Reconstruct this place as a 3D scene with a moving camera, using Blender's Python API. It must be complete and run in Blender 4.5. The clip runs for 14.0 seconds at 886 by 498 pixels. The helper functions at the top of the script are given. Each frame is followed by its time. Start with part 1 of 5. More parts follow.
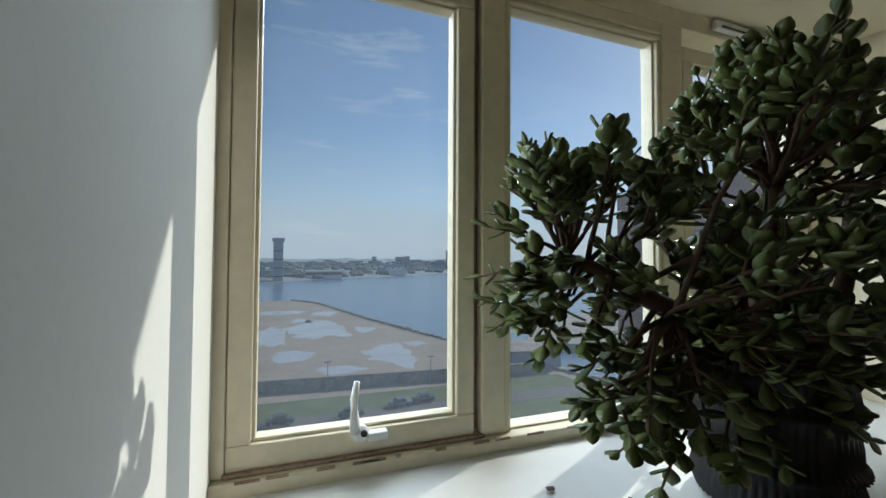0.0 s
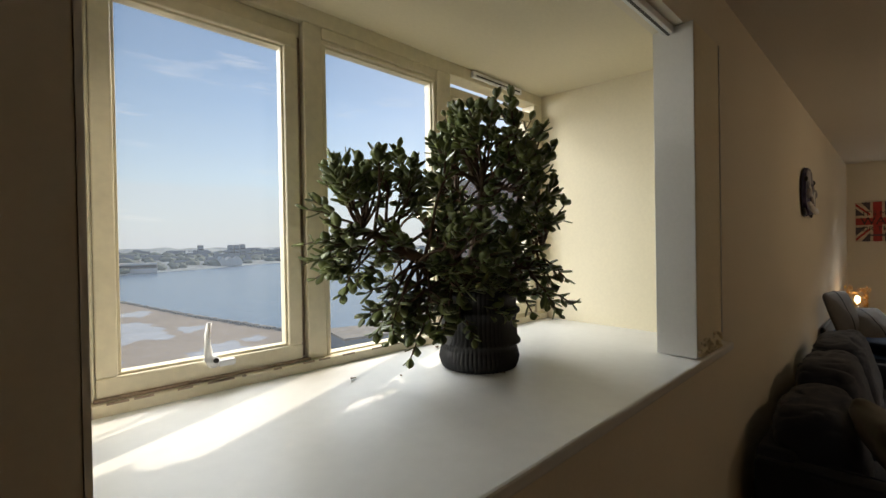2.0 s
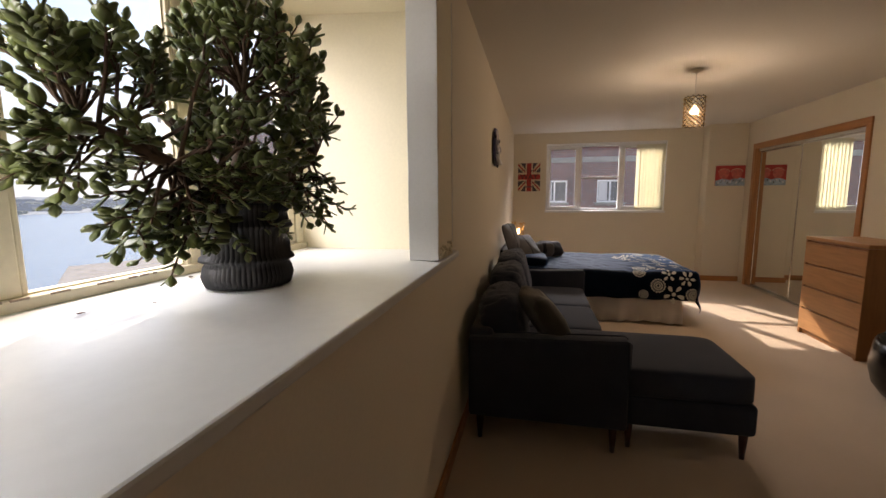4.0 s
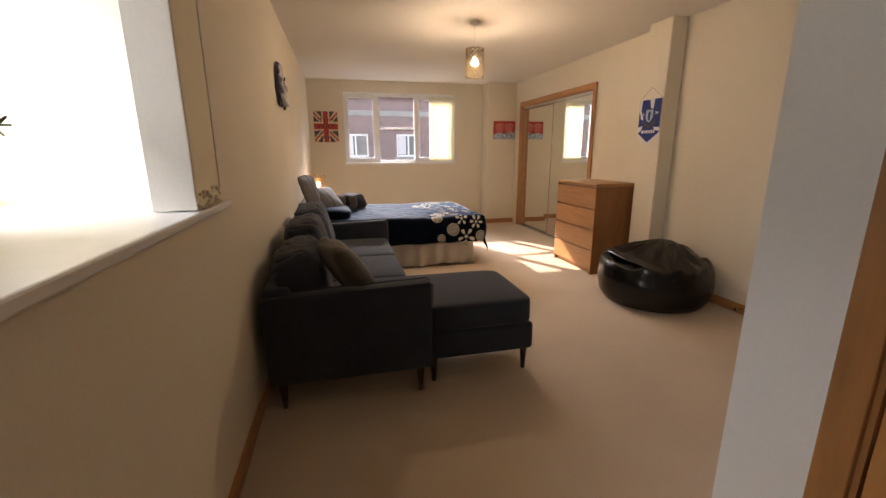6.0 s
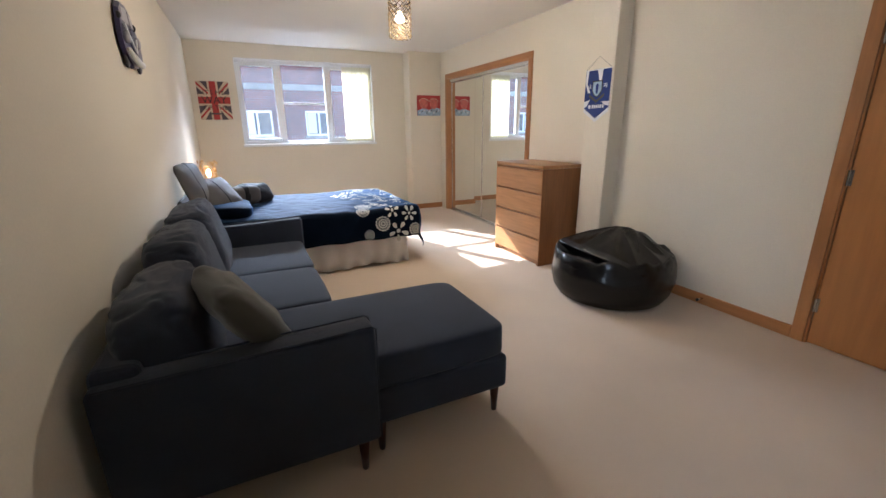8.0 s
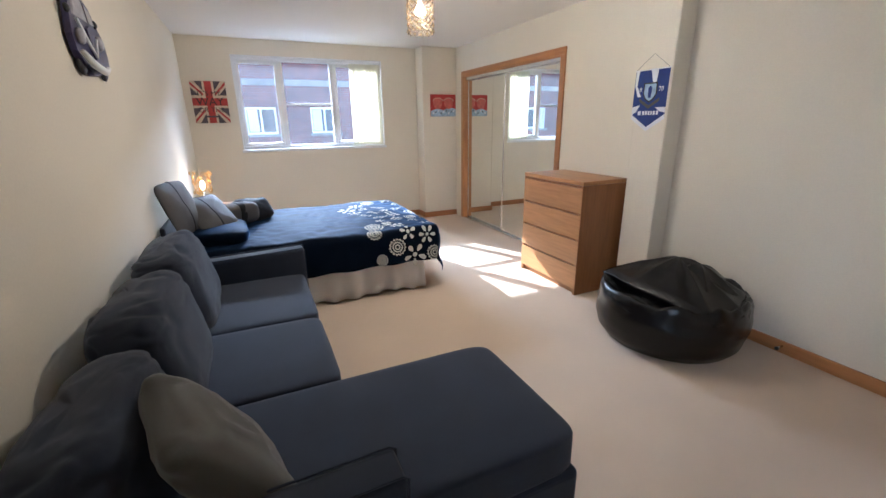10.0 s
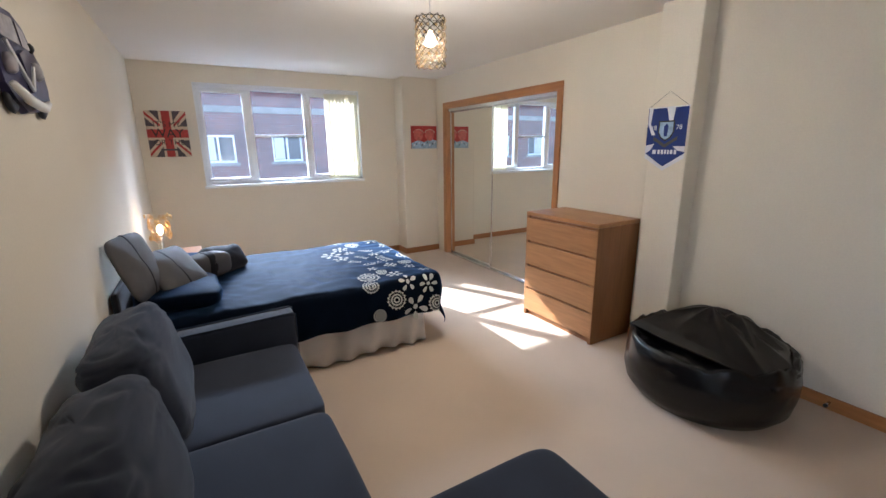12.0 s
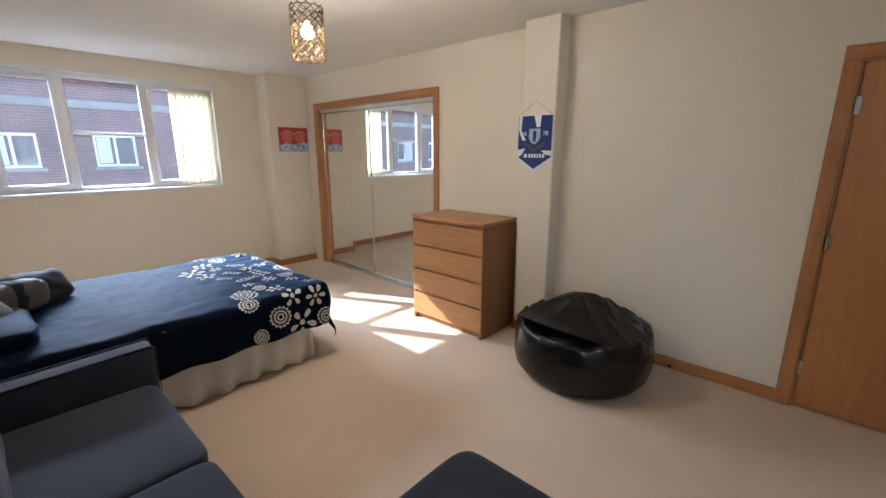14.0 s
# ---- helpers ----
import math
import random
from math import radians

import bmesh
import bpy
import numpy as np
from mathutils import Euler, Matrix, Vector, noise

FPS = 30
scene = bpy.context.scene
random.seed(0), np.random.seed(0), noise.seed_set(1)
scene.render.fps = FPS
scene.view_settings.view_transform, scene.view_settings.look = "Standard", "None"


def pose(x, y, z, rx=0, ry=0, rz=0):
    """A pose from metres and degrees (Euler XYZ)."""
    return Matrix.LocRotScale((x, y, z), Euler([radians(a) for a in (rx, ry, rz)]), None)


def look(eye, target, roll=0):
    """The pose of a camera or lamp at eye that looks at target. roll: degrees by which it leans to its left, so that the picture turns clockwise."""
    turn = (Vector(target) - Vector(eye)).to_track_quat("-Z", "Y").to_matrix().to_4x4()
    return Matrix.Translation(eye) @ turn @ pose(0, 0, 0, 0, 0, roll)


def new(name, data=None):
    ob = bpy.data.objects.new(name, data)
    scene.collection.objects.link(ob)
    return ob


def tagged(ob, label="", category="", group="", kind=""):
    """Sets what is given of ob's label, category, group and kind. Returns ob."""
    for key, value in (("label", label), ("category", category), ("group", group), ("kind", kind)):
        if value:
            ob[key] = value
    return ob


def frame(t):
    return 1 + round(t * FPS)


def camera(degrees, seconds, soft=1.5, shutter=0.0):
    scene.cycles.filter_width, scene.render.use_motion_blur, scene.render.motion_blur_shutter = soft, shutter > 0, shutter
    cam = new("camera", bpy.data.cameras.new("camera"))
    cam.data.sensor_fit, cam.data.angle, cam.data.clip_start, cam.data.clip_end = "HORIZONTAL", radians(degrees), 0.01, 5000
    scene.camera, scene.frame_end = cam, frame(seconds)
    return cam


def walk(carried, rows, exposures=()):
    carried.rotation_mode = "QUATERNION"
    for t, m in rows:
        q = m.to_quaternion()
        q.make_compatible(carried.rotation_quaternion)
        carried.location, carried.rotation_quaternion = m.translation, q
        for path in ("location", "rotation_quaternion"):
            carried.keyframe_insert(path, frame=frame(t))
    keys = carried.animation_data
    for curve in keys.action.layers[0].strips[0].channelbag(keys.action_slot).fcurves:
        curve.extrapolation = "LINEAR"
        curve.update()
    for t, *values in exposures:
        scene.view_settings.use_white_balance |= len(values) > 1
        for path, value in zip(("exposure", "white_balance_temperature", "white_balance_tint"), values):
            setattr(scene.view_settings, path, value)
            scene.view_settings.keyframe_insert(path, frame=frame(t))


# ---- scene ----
cam = camera(94.4, 14.0)
PATH = [
    (0, (1.648, -0.06, 1.592), (2.358, 1.809, 1.651), 0.3),
    (0.5, (1.622, -0.293, 1.591), (2.390, 1.553, 1.630), -0.6),
    (1, (1.597, -0.42, 1.58), (2.496, 1.366, 1.611), -0.7),
    (1.5, (1.562, -0.479, 1.575), (2.654, 1.197, 1.581), -0.7),
    (2, (1.515, -0.480, 1.548), (2.850, 1.009, 1.533), -1.0),
    (2.5, (1.45, -0.46, 1.51), (3.013, 0.787, 1.461), -1.3),
    (3, (1.410, -0.461, 1.497), (3.153, 0.511, 1.372), -1.0),
    (3.5, (1.392, -0.457, 1.444), (3.255, 0.25, 1.272), -1.4),
    (4, (1.405, -0.417, 1.422), (3.341, 0.02, 1.169), -0.4),
    (4.2, (1.367, -0.468, 1.416), (3.316, -0.115, 1.136), -0.5),
    (6.5, (1.753, -0.484, 1.331), (3.591, -1.093, 0.831), 0.1),
    (7, (1.958, -0.498, 1.339), (3.749, -1.207, 0.802), 0.0),
    (7.5, (2.133, -0.531, 1.343), (3.871, -1.348, 0.786), -0.6),
    (10, (2.878, -0.681, 1.485), (4.62, -1.467, 0.893), -0.8),
    (10.5, (3.008, -0.603, 1.539), (4.727, -1.455, 0.975), -0.7),
    (11, (3.157, -0.593, 1.545), (4.883, -1.46, 1.025), -0.4),
    (11.5, (3.296, -0.593, 1.585), (5.021, -1.47, 1.079), -0.8),
    (12, (3.402, -0.558, 1.585), (5.083, -1.527, 1.102), -0.7),
    (12.5, (3.527, -0.499, 1.578), (5.119, -1.62, 1.122), -0.4),
    (13, (3.56, -0.479, 1.59), (5.045, -1.735, 1.124), -0.2),
    (13.5, (3.555, -0.496, 1.573), (4.945, -1.857, 1.108), -0.1),
    (14, (3.54, -0.509, 1.557), (4.844, -1.955, 1.098), -0.0),
]
EXPOSURES = [(0.0, -0.78, 6100, 3), (0.5, -0.48, 6300, 4), (1.0, -0.32, 6500, 5), (1.5, -0.25, 7000, 8), (3.0, -0.03, 7500, 14), (4.2, 0.55, 7300, 20), (6.5, 1.55, 7400, 20), (7.5, 1.82, 5700, 12), (10.0, 1.92, 5100, 10), (12.5, 1.62, 5300, 11), (14.0, 1.6, 5500, 11)]
walk(cam, [(t, look(eye, target, roll)) for t, eye, target, roll in PATH], EXPOSURES)

# ---- world and light ----
SUN = Vector((1.565, 0.77, 0.95)).normalized()
world = bpy.data.worlds.new("world")
scene.world = world
world.use_nodes = True
wn, wl = world.node_tree.nodes, world.node_tree.links
wn.clear()
sky = wn.new("ShaderNodeTexSky")
sky.sky_type, sky.sun_disc = "NISHITA", False
sky.sun_elevation = math.asin(SUN.z)
sky.sun_rotation = math.atan2(SUN.x, SUN.y)
sky.altitude, sky.air_density, sky.dust_density, sky.ozone_density = 20, 1.0, 0.3, 2.5
tc = wn.new("ShaderNodeTexCoord")
mp = wn.new("ShaderNodeMapping")
mp.inputs["Scale"].default_value = (1.4, 1.4, 9.0)
nz = wn.new("ShaderNodeTexNoise")
nz.inputs["Scale"].default_value, nz.inputs["Detail"].default_value, nz.inputs["Roughness"].default_value = 2.2, 8, 0.6
cr = wn.new("ShaderNodeValToRGB")
cr.color_ramp.elements[0].position, cr.color_ramp.elements[1].position = 0.58, 0.95
mx = wn.new("ShaderNodeMix")
mx.data_type = "RGBA"
mx.inputs[7].default_value = (6.5, 6.8, 7.2, 1)
bg = wn.new("ShaderNodeBackground")
bg.inputs["Strength"].default_value = 0.14
wo = wn.new("ShaderNodeOutputWorld")
wl.new(tc.outputs["Generated"], mp.inputs["Vector"])
wl.new(mp.outputs[0], nz.inputs["Vector"])
wl.new(nz.outputs[0], cr.inputs[0])
wl.new(cr.outputs[0], mx.inputs[0])
sp = wn.new("ShaderNodeSeparateXYZ")
hz = wn.new("ShaderNodeValToRGB")
for pos, val in ((0.0, 0.95), (0.085, 0.80), (0.115, 0.72), (0.135, 0.40), (0.30, 0.0)):
    stop_ = hz.color_ramp.elements[0] if pos == 0 else hz.color_ramp.elements.new(pos)
    stop_.position, stop_.color = pos, (val, val, val, 1)
hz.color_ramp.elements[-1].color = (0, 0, 0, 1)
wob = wn.new("ShaderNodeMath")
wob.operation = "MULTIPLY_ADD"
wob.inputs[1].default_value = 0.11
lift = wn.new("ShaderNodeMath")
lift.operation = "SUBTRACT"
lift.inputs[1].default_value = 0.055
hm = wn.new("ShaderNodeMix")
hm.data_type = "RGBA"
hm.inputs[7].default_value = (4.3, 5.0, 5.9, 1)
wl.new(tc.outputs["Generated"], sp.inputs[0])
wl.new(nz.outputs[0], wob.inputs[0])
wl.new(sp.outputs[2], wob.inputs[2])
wl.new(wob.outputs[0], lift.inputs[0])
wl.new(lift.outputs[0], hz.inputs[0])
wl.new(hz.outputs[0], hm.inputs[0])
wl.new(sky.outputs[0], hm.inputs[6])
wl.new(hm.outputs[2], mx.inputs[6])
wl.new(mx.outputs[2], bg.inputs[0])
wl.new(bg.outputs[0], wo.inputs[0])

sun_data = bpy.data.lights.new("sun", "SUN")
sun_data.energy, sun_data.angle, sun_data.color = 5.0, radians(0.5), (1.0, 0.93, 0.82)
sun_ob = new("sun", sun_data)
sun_ob.matrix_world = look(SUN * 50, (0, 0, 0))


def sky_lamp(name, eye, target, w, h, watts, color):
    d = bpy.data.lights.new(name, "AREA")
    d.shape, d.size, d.size_y, d.energy, d.color = "RECTANGLE", w, h, watts, color
    new(name, d).matrix_world = look(eye, target)


# added area lamps, out of view outside both windows, boost the sky's daylight indoors
sky_lamp("bay_daylight_fill", (2.45, 2.6, 3.7), (2.45, 0.0, 1.2), 2.8, 1.5, 170, (0.86, 0.93, 1.0))
sky_lamp("bay_daylight_west_fill", (-0.6, 3.2, 2.7), (2.5, 0.84, 1.6), 3.0, 2.4, 250, (0.90, 0.95, 1.0))
sky_lamp("end_daylight_fill", (13.6, -1.6, 4.75), (9.4, -1.6, 1.9), 5.0, 2.6, 1300, (0.88, 0.94, 1.0))

# ---- materials ----


def material(name, color, rough=0.6, metal=0.0, var=0.12, fine=60.0, coarse=3.0, bump=0.15, depth=0.002, tint=None, stretch=None, sheen=0.0):
    """Base colour with variation at two scales and a fine relief."""
    m = bpy.data.materials.new(name)
    m.use_nodes = True
    n, l = m.node_tree.nodes, m.node_tree.links
    b = n["Principled BSDF"]
    b.inputs["Roughness"].default_value, b.inputs["Metallic"].default_value = rough, metal
    if sheen:
        b.inputs["Sheen Weight"].default_value = sheen
    t = n.new("ShaderNodeTexCoord")
    p = n.new("ShaderNodeMapping")
    p.inputs["Scale"].default_value = stretch or (1, 1, 1)
    l.new(t.outputs["Object"], p.inputs["Vector"])
    n1, n2 = n.new("ShaderNodeTexNoise"), n.new("ShaderNodeTexNoise")
    n1.inputs["Scale"].default_value, n2.inputs["Scale"].default_value = fine, coarse
    n1.inputs["Detail"].default_value = n2.inputs["Detail"].default_value = 4
    l.new(p.outputs[0], n1.inputs["Vector"])
    l.new(p.outputs[0], n2.inputs["Vector"])
    add = n.new("ShaderNodeMath")
    add.operation = "ADD"
    l.new(n1.outputs[0], add.inputs[0])
    l.new(n2.outputs[0], add.inputs[1])
    r = n.new("ShaderNodeMapRange")
    r.inputs[1].default_value, r.inputs[2].default_value = 0.65, 1.35
    l.new(add.outputs[0], r.inputs[0])
    x = n.new("ShaderNodeMix")
    x.data_type = "RGBA"
    lo = [max(0, c * (1 - var)) for c in color]
    hi = list(tint) if tint else [min(1, c * (1 + var)) for c in color]
    x.inputs[6].default_value, x.inputs[7].default_value = (*lo, 1), (*hi, 1)
    l.new(r.outputs[0], x.inputs[0])
    l.new(x.outputs[2], b.inputs["Base Color"])
    if bump:
        u = n.new("ShaderNodeBump")
        u.inputs["Strength"].default_value, u.inputs["Distance"].default_value = bump, depth
        l.new(n1.outputs[0], u.inputs["Height"])
        l.new(u.outputs[0], b.inputs["Normal"])
    return m


def glass(name, tint=(1, 1, 1), gloss=0.06, veil=0.0):
    m = bpy.data.materials.new(name)
    m.use_nodes = True
    n, l = m.node_tree.nodes, m.node_tree.links
    n.clear()
    a, g, f, s, o, q = (n.new("ShaderNode" + k) for k in ("BsdfTransparent", "BsdfGlossy", "LayerWeight", "MixShader", "OutputMaterial", "Math"))
    a.inputs[0].default_value = (*tint, 1)
    g.inputs["Roughness"].default_value = gloss
    q.operation = "POWER"
    q.inputs[1].default_value = 5.0
    f.inputs[0].default_value = 0.5
    l.new(f.outputs["Facing"], q.inputs[0])
    l.new(q.outputs[0], s.inputs[0])
    l.new(a.outputs[0], s.inputs[1])
    l.new(g.outputs[0], s.inputs[2])
    # a translucent share gives the pane its bluish veil of light
    if veil:
        tr, s2 = n.new("ShaderNodeBsdfTranslucent"), n.new("ShaderNodeMixShader")
        tr.inputs[0].default_value = (0.80, 0.88, 1.0, 1)
        s2.inputs[0].default_value = veil
        l.new(s.outputs[0], s2.inputs[1])
        l.new(tr.outputs[0], s2.inputs[2])
        s = s2
    l.new(s.outputs[0], o.inputs[0])
    return m


def glow(name, color, strength):
    m = bpy.data.materials.new(name)
    m.use_nodes = True
    b = m.node_tree.nodes["Principled BSDF"]
    b.inputs["Base Color"].default_value = (*color, 1)
    b.inputs["Emission Color"].default_value, b.inputs["Emission Strength"].default_value = (*color, 1), strength
    return m


WALL = material("cream_wall_paint", (0.76, 0.70, 0.58), 0.75, fine=90, coarse=1.2, var=0.04, bump=0.12, depth=0.001)
WHITE_WALL = material("white_wall_paint", (0.78, 0.77, 0.73), 0.7, fine=90, coarse=1.2, var=0.03, bump=0.1, depth=0.001)
BAY = material("bay_cream_paint", (0.80, 0.73, 0.55), 0.7, fine=80, coarse=1.5, var=0.04, bump=0.12, depth=0.001)
CEIL = material("ceiling_paint", (0.76, 0.74, 0.70), 0.8, fine=70, coarse=1.0, var=0.03, bump=0.15, depth=0.001)
SILL = material("white_sill_paint", (0.68, 0.68, 0.66), 0.38, fine=25, coarse=2.0, var=0.04, bump=0.05, depth=0.001)
FRAME = material("cream_window_paint", (0.74, 0.67, 0.50), 0.45, fine=40, coarse=5, var=0.08, bump=0.12)
UPVC = material("white_window_frame", (0.80, 0.81, 0.82), 0.3, fine=20, coarse=2, var=0.03, bump=0.0)
WORN = material("bare_weathered_wood", (0.30, 0.22, 0.16), 0.8, fine=120, coarse=15, var=0.5, bump=0.4)
CARPET = material("beige_carpet", (0.60, 0.47, 0.34), 0.95, fine=420, coarse=1.3, var=0.14, bump=0.7, depth=0.004, sheen=0.3)
OAK = material("orange_oak_trim", (0.42, 0.19, 0.065), 0.42, fine=30, coarse=4, var=0.22, bump=0.06, stretch=(1, 1, 0.12))
OAK_X = material("orange_oak_board", (0.42, 0.19, 0.065), 0.42, fine=30, coarse=4, var=0.22, bump=0.06, stretch=(0.1, 0.1, 1))
DOORWOOD = material("veneered_door", (0.47, 0.215, 0.07), 0.38, fine=26, coarse=2.5, var=0.16, bump=0.03, stretch=(1, 1, 0.08))
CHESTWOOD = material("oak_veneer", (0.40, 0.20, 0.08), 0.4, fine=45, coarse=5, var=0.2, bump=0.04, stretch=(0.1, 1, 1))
# the veneer again in a darker tone, grain running upright
CHESTSIDE = material("dark_oak_veneer_upright", (0.28, 0.125, 0.045), 0.4, fine=45, coarse=5, var=0.2, bump=0.04, stretch=(1, 1, 0.1))
SOFA = material("charcoal_blue_fabric", (0.028, 0.034, 0.052), 0.85, fine=500, coarse=4, var=0.25, bump=0.5, depth=0.002, sheen=0.16)
LEG = material("dark_red_wood", (0.05, 0.012, 0.008), 0.3, fine=30, coarse=6, var=0.3, bump=0.02)
OLIVE = material("grey_olive_cushion", (0.062, 0.057, 0.045), 0.85, fine=400, coarse=8, var=0.2, bump=0.4, sheen=0.3)
DUVET = material("navy_satin", (0.0022, 0.0048, 0.011), 0.6, fine=300, coarse=5, var=0.3, bump=0.15)
BLACKCLOTH = material("black_cloth", (0.012, 0.012, 0.016), 0.7, fine=300, coarse=6, var=0.3, bump=0.2, sheen=0.2)
PRINT = material("pale_flower_print", (0.50, 0.50, 0.46), 0.7, fine=200, coarse=10, var=0.1, bump=0.1)
VALANCE = material("white_valance_cloth", (0.78, 0.77, 0.76), 0.85, fine=200, coarse=6, var=0.06, bump=0.2)
GREYSATIN = material("grey_satin", (0.07, 0.066, 0.066), 0.6, fine=200, coarse=8, var=0.2, bump=0.1)
BEAN = material("black_leatherette", (0.003, 0.003, 0.0035), 0.27, fine=180, coarse=4, var=0.3, bump=0.10, depth=0.002)
CHROME = material("brushed_metal", (0.62, 0.62, 0.61), 0.25, 1.0, fine=80, coarse=5, var=0.06, bump=0.02)
MIRROR = material("mirror_silver", (0.86, 0.88, 0.85), 0.015, 1.0, fine=2, coarse=1, var=0.01, bump=0.0)
POT = material("dark_ceramic", (0.018, 0.018, 0.02), 0.42, fine=60, coarse=8, var=0.35, bump=0.2)
LEAF = material("jade_leaf", (0.11, 0.15, 0.045), 0.36, fine=25, coarse=9, var=0.45, bump=0.05, tint=(0.21, 0.25, 0.08))
BARK = material("plant_bark", (0.11, 0.065, 0.04), 0.85, fine=60, coarse=10, var=0.35, bump=0.5)
GLASS = glass("window_glass", veil=0.03)
# the bright haze over the end window's view is put into this glass
VEILED = glass("veiled_window_glass", veil=0.010)
BLIND = material("cream_blind_fabric", (0.80, 0.77, 0.66), 0.8, fine=120, coarse=6, var=0.05, bump=0.2)
bn, bl = BLIND.node_tree.nodes, BLIND.node_tree.links
thin, both = bn.new("ShaderNodeBsdfTranslucent"), bn.new("ShaderNodeMixShader")
thin.inputs[0].default_value, both.inputs[0].default_value = (0.85, 0.82, 0.70, 1), 0.5
bl.new(bn["Principled BSDF"].outputs[0], both.inputs[1])
bl.new(thin.outputs[0], both.inputs[2])
bl.new(both.outputs[0], bn["Material Output"].inputs[0])
BLACK = material("black_plastic", (0.015, 0.015, 0.016), 0.4, var=0.2, bump=0.02)
BRASS = material("gilt_wire", (0.03, 0.02, 0.01), 0.5, 1.0, var=0.15, bump=0.0)
CRYSTAL = glass("crystal_bead", (1.0, 0.93, 0.78), 0.02)
CRYSTAL.node_tree.nodes["Glossy BSDF"].inputs[0].default_value = (0.10, 0.08, 0.05, 1)
BULB = glow("lit_bulb", (1.0, 0.75, 0.42), 7)

for cloth in (DUVET, SOFA, BLACKCLOTH, BEAN):
    cloth.node_tree.nodes["Principled BSDF"].inputs["Specular IOR Level"].default_value = {BEAN: 0.4, DUVET: 0.03}.get(cloth, 0.12)
# the blue sheen tint stands in for sky reflected on the near-black satin
satin = DUVET.node_tree.nodes["Principled BSDF"]
satin.inputs["Sheen Weight"].default_value, satin.inputs["Sheen Roughness"].default_value = 0.34, 0.35
satin.inputs["Sheen Tint"].default_value = (0.20, 0.45, 1.0, 1)

# ---- builders ----


def thing(name, loc, label, category, group=""):
    ob = new(name)
    ob.location = loc
    ob.empty_display_size = 0.1
    return tagged(ob, label, category, group)


def root_of(ob):
    while ob.parent:
        ob = ob.parent
    return ob


def part(name, bm, mat, parent=None, label="", smooth=False):
    """One mesh object from a bmesh in world places, under a thing or a part."""
    if parent:
        bmesh.ops.transform(bm, matrix=root_of(parent).matrix_basis.inverted(), verts=bm.verts)
    me = bpy.data.meshes.new(name)
    bm.normal_update()
    bm.to_mesh(me)
    bm.free()
    me.materials.append(mat)
    if smooth:
        for f in me.polygons:
            f.use_smooth = True
    ob = new(name, me)
    ob.parent = parent
    if label:
        ob["label"] = label
    return ob


def structure(name, bm, mat, label="", category="", smooth=False):
    return tagged(part(name, bm, mat, None, "", smooth), label, category, "", "structure")


def box(x0, x1, y0, y1, z0, z1, bev=0.0, bm=None, seg=2):
    own = bmesh.new()
    bmesh.ops.create_cube(own, size=1)
    bmesh.ops.transform(own, matrix=Matrix.LocRotScale(((x0 + x1) / 2, (y0 + y1) / 2, (z0 + z1) / 2), None, (abs(x1 - x0), abs(y1 - y0), abs(z1 - z0))), verts=own.verts)
    if bev:
        bmesh.ops.bevel(own, geom=own.edges[:], offset=bev, segments=seg, affect="EDGES", profile=0.5)
    return join(bm, own)


def join(bm, own):
    if bm is None:
        return own
    me = bpy.data.meshes.new("tmp")
    own.to_mesh(me)
    own.free()
    bm.from_mesh(me)
    bpy.data.meshes.remove(me)
    return bm


def moved(bm, m):
    bmesh.ops.transform(bm, matrix=m, verts=bm.verts)
    return bm


def tube(points, radii, sides=8, bm=None):
    """A round bar through the points, with a radius at each."""
    bm = bm or bmesh.new()
    rings = []
    for i, p in enumerate(points):
        a, b = Vector(points[max(0, i - 1)]), Vector(points[min(len(points) - 1, i + 1)])
        q = (b - a).to_track_quat("Z", "Y") if (b - a).length > 1e-6 else Vector((0, 0, 1)).to_track_quat("Z", "Y")
        rings.append([bm.verts.new(Vector(p) + q @ Vector((radii[i] * math.cos(k * math.tau / sides), radii[i] * math.sin(k * math.tau / sides), 0))) for k in range(sides)])
    for r, s in zip(rings, rings[1:]):
        for k in range(sides):
            bm.faces.new((r[k], r[(k + 1) % sides], s[(k + 1) % sides], s[k]))
    bm.faces.new(rings[0][::-1])
    bm.faces.new(rings[-1])
    return bm


def lathe(profile, centre, sides=32, bm=None, ripple=None):
    """A turned body; profile: pairs of radius and height."""
    bm = bm or bmesh.new()
    c = Vector(centre)
    rings = []
    for i, (r, z) in enumerate(profile):
        ring = []
        for k in range(sides):
            a = k * math.tau / sides
            rr = r + (ripple(i, a) if ripple else 0)
            ring.append(bm.verts.new(c + Vector((rr * math.cos(a), rr * math.sin(a), z))))
        rings.append(ring)
    for r, s in zip(rings, rings[1:]):
        for k in range(sides):
            bm.faces.new((r[k], r[(k + 1) % sides], s[(k + 1) % sides], s[k]))
    bm.faces.new(rings[0][::-1])
    bm.faces.new(rings[-1])
    return bm


